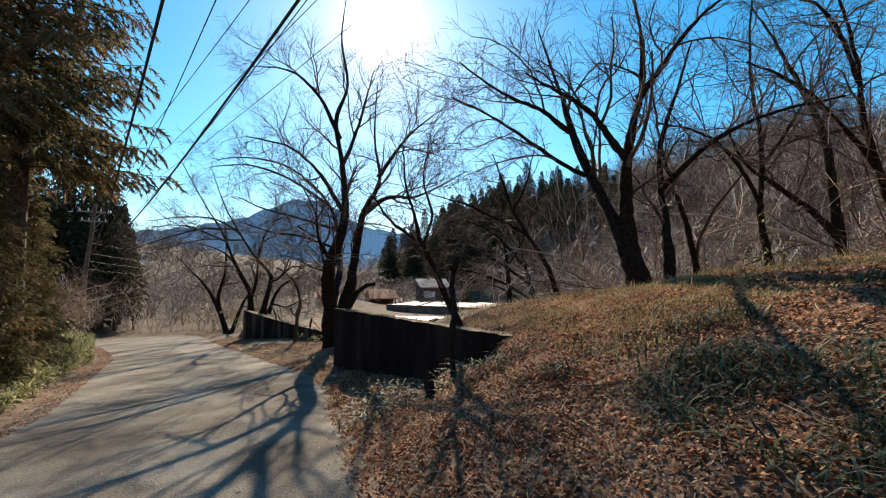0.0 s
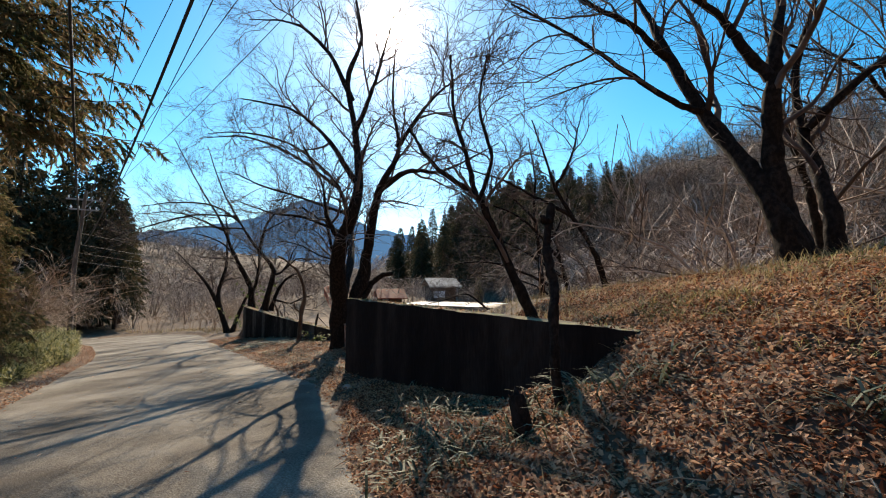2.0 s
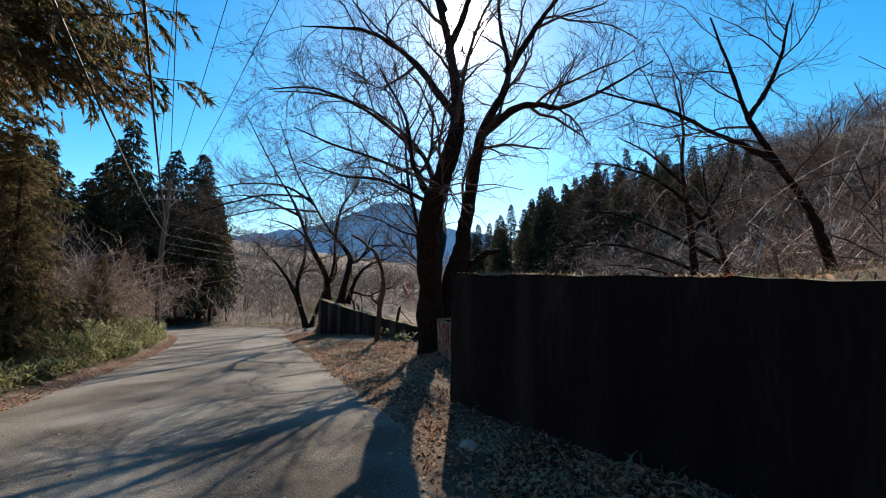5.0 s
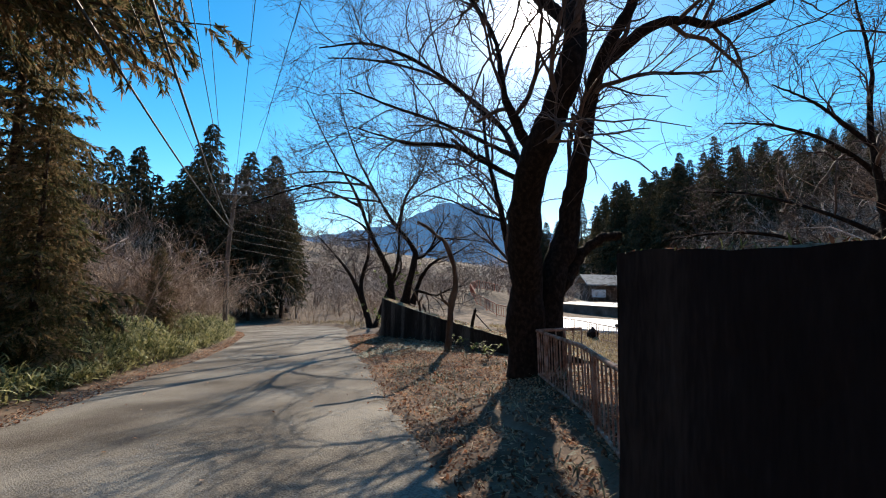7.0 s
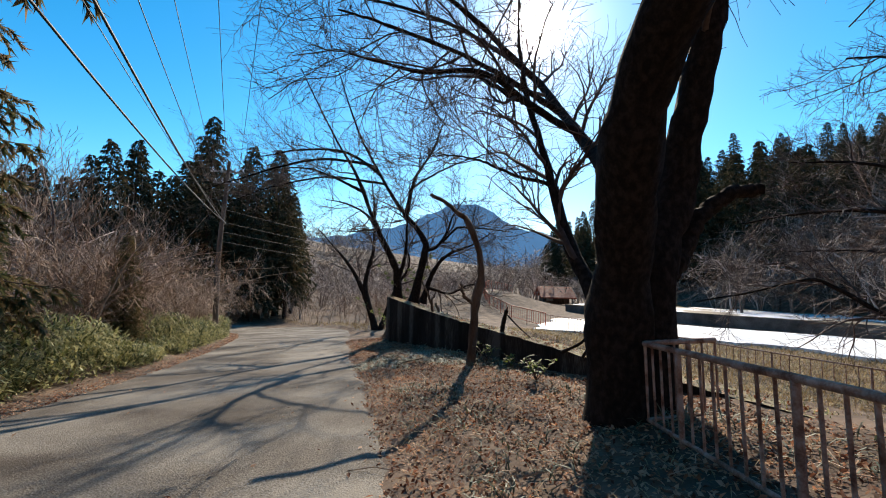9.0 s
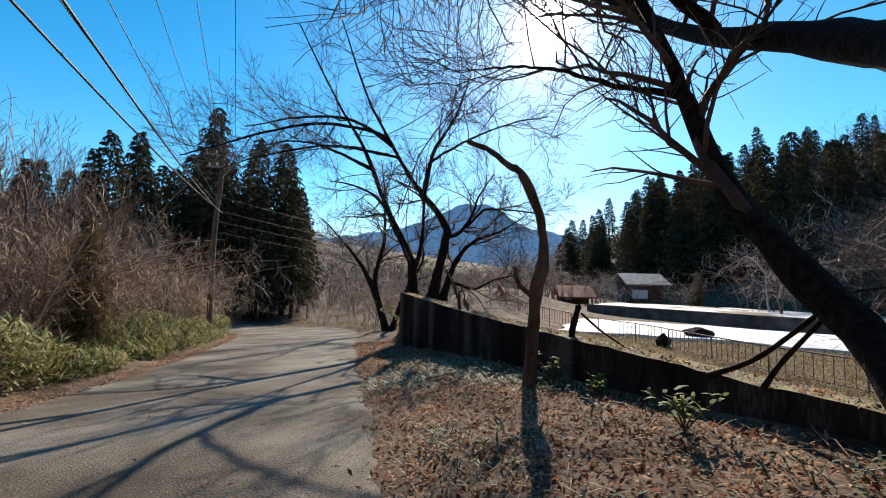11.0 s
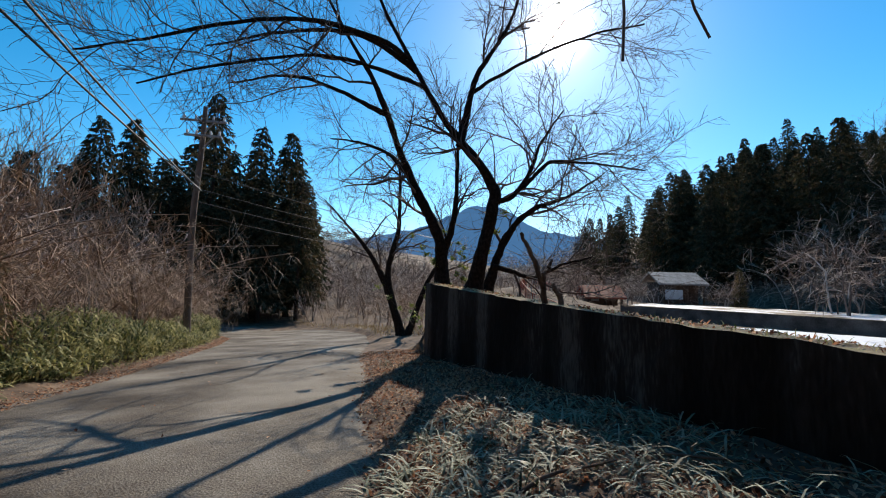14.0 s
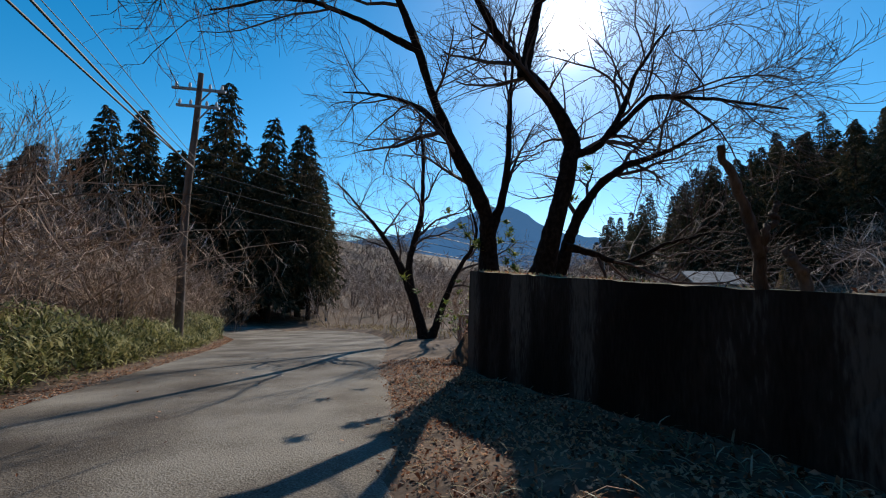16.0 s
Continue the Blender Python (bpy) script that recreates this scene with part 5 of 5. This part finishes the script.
# ---- small things ----
def leafy_shrub(x, y, leaves, size, high, label):
    """Arching stems that bear long glossy leaves."""
    root = new("shrub")
    root.location = (x, y, float(ground(x, y)))
    k = 7
    way = np.concatenate([rng.normal(size=(k, 2)) * 0.45, np.ones((k, 1))], 1)
    u = np.linspace(0, 1, 6)
    p = way[:, None] * (high * u * rng.uniform(0.6, 1.1, (k, 1)))[..., None]
    p[:, :, 2] -= 0.15 * high * u ** 2
    tagged(child(tubes("stem_cluster", [(p, np.linspace(0.008, 0.003, 6)[None].repeat(k, 0), 4)], TWIG), root), kind="stuff")
    at = p[rng.integers(0, k, leaves), rng.integers(2, 6, leaves)] + rng.normal(size=(leaves, 3)) * 0.03
    v, f = blades(at, size, size * 0.28, (0.6, 1.5), 0.35)
    tagged(child(mesh_object("foliage", v, f, GREENLEAF), root), kind="stuff")
    return tagged(root, label, "shrub")


leafy_shrub(-5.6, 19.0, 44, 0.16, 0.45, "small evergreen shrub with long yellow-green leaves by the wall")
leafy_shrub(-6.95, 21.2, 36, 0.14, 0.4, "low green shrub at the foot of the wall")
leafy_shrub(-6.35, 20.5, 34, 0.14, 0.32, "low green shrub among the fallen leaves")
leafy_shrub(-12.9, 30.4, 900, 0.16, 2.6, "evergreen bush lit from behind between the cherry trunks")
leafy_shrub(-14.6, 31.5, 500, 0.16, 2.0, "evergreen bush climbing the tree beyond the wall")


def snag(name, base, tip, r0, r1, label, category, mat=None):
    """A short broken piece of trunk or branch."""
    root = new(name)
    root.location = base
    b, t = np.zeros(3), np.array(tip) - np.array(base)
    q = smooth_line([b, t * 0.4 + rng.normal(size=3) * 0.04 * np.linalg.norm(t), t], 10)
    rr = np.linspace(r0, r1, 10) * (1 + 0.12 * rng.normal(size=10).clip(-1, 1))
    child(tubes("stem", [(q[None], rr[None], 9)], mat or DEADWOOD), root)
    child(tubes("splinter", [(np.array([q[-2], q[-1] + (q[-1] - q[-3]) * 0.5 + 0.01])[None], np.array([[r1 * 0.8, 0.006]]), 5)], mat or DEADWOOD), root)
    return tagged(root, label, category)


snag("stump", (-6.75, 21.72, -1.0), (-6.64, 21.66, -0.5), 0.055, 0.045, "short dark stump standing on top of the wall", "stump", BARK)
snag("fallen_branch", (-6.6, 21.6, -0.6), (-6.0, 21.0, -0.98), 0.02, 0.012, "broken branch leaning on the wall top", "branch", BARK)
bare_tree("dead_tree", (-9.62, 24.95, -1.3), [
    ([(-9.62, 24.95, -1.9), (-9.66, 24.9, -0.85), (-9.72, 24.8, -0.5), (-9.86, 24.7, -0.15), (-9.98, 24.6, 0.1)], 0.055, 0.025, 0),
    ([(-9.7, 24.85, -0.6), (-9.68, 24.87, -0.42), (-9.61, 24.9, -0.25)], 0.03, 0.018, 0),
    ([(-9.52, 24.85, -1.5), (-9.52, 24.85, -0.85), (-9.56, 24.85, -0.6)], 0.05, 0.03, 0),
], "broken forked dead stump rising behind the wall", bark=DEADWOOD)
snag("wooden_post", (-29.1, 30.9, -3.2), (-28.9, 30.8, -0.85), 0.13, 0.12, "dark leaning wooden post among the roadside shrubs", "post", PLANK)
snag("stump", (-0.18, 6.65, float(ground(-0.18, 6.65)) - 0.08), (-0.24, 6.72, float(ground(-0.18, 6.65)) + 0.34), 0.085, 0.075, "short rotten stump in the leaves of the bank", "stump", BARK)
snag("fallen_branch", (-5.3, 19.75, -1.02), (-4.62, 19.2, -0.35), 0.03, 0.02, "bare broken branch leaning across the wall top", "branch", BARK)
snag("fallen_branch", (-4.95, 19.4, -1.02), (-4.6, 19.15, -0.38), 0.025, 0.016, "thin broken branch leaning across the wall top", "branch", BARK)
for x, y, dx, dy, dz in ((-1.1, 8.2, 0.35, 0.3, 0.22), (-1.0, 8.35, 0.45, 0.1, 0.18), (-1.4, 8.5, -0.2, 0.3, 0.25), (-4.3, 15.5, 0.5, -0.6, 0.06), (-9.3, 21.6, 0.5, 0.3, 0.05), (1.9, 4.2, -0.5, 0.35, 0.06), (2.6, 5.3, 0.4, 0.5, 0.08), (-8.6, 22.3, 0.6, -0.2, 0.05)):
    g0, g1 = float(ground(x, y)), float(ground(x + dx, y + dy))
    snag("fallen_branch", (x, y, g0 + 0.01), (x + dx, y + dy, g1 + dz), 0.016, 0.008, "pale broken branch lying in the leaves", "branch")

# scattered twigs over the litter and road edge
k = 2600
x, y = rng.uniform(-15, 6, k), rng.uniform(1, 29, k)
ok = verge(x, y) & (x < edge_r(y) + 6)
x, y = x[ok], y[ok]
a = rng.uniform(0, 6.28, len(x))
ln = rng.uniform(0.1, 0.45, len(x))
p0 = np.stack([x, y, ground(x, y) + 0.03], 1)
x2, y2 = x + np.cos(a) * ln, y + np.sin(a) * ln
p2 = np.stack([x2, y2, ground(x2, y2) + 0.04], 1)
p1 = (p0 + p2) / 2 + rng.normal(size=p0.shape) * 0.02 + np.array([0, 0, 0.02])
tagged(tubes("twig_litter", [(np.stack([p0, p1, p2], 1), np.full((len(x), 3), 0.004), 3)], SHRUB), "thin fallen twigs among the dead leaves", "ground cover", kind="stuff")

# needles and leaves swept to the far edge of the road
k = 14000
y = rng.uniform(2, 46, k)
x = edge_l(y) + 0.75 - np.abs(rng.normal(size=k)) * 0.55
v, f = flat_leaves(np.stack([x, y, np.maximum(ground(x, y) + 0.02, road_z(x, y) + 0.015)], 1), 0.028, 0.3)
tagged(mesh_object("dead_leaves", v, f, LEAF), "rusty needles and leaves swept along the road edge", "ground cover", kind="stuff")


def rock(name, x, y, z, size, mat, label, category="stone"):
    bm = bmesh.new()
    bmesh.ops.create_icosphere(bm, subdivisions=3, radius=1)
    for q in bm.verts:
        n = 1 + 0.35 * noise.noise(q.co * 1.3 + Vector((x, y, 0))) + 0.12 * noise.noise(q.co * 4)
        q.co = Vector((q.co.x * size[0] * n, q.co.y * size[1] * n, q.co.z * size[2] * n))
    ob = part(name, bm, mat)
    ob.location = (x, y, z)
    return tagged(ob, label, category)


rock("rock", -0.8, 49.0, -3.45, (0.85, 0.6, 0.4), BARK, "dark rounded rock at the edge of the snowy pond")
rock("rock", -3.5, 43.0, -3.5, (0.4, 0.35, 0.45), BARK, "small dark rock on the dry grass by the pond")
rock("concrete_chunk", -2.75, 10.9, -1.0, (0.1, 0.08, 0.09), ROOF, "pale broken lump of concrete at the foot of the wall")
railing("path_fence", [(-14.6, 32.2, float(ground(-14.6, 32.2))), (-16.2, 34.8, float(ground(-16.2, 34.8)))], 1.0, 0.22, 0.035, 0.015, 0.03, RUST, "short rusty railing between the wall and the roadside tree", 6)
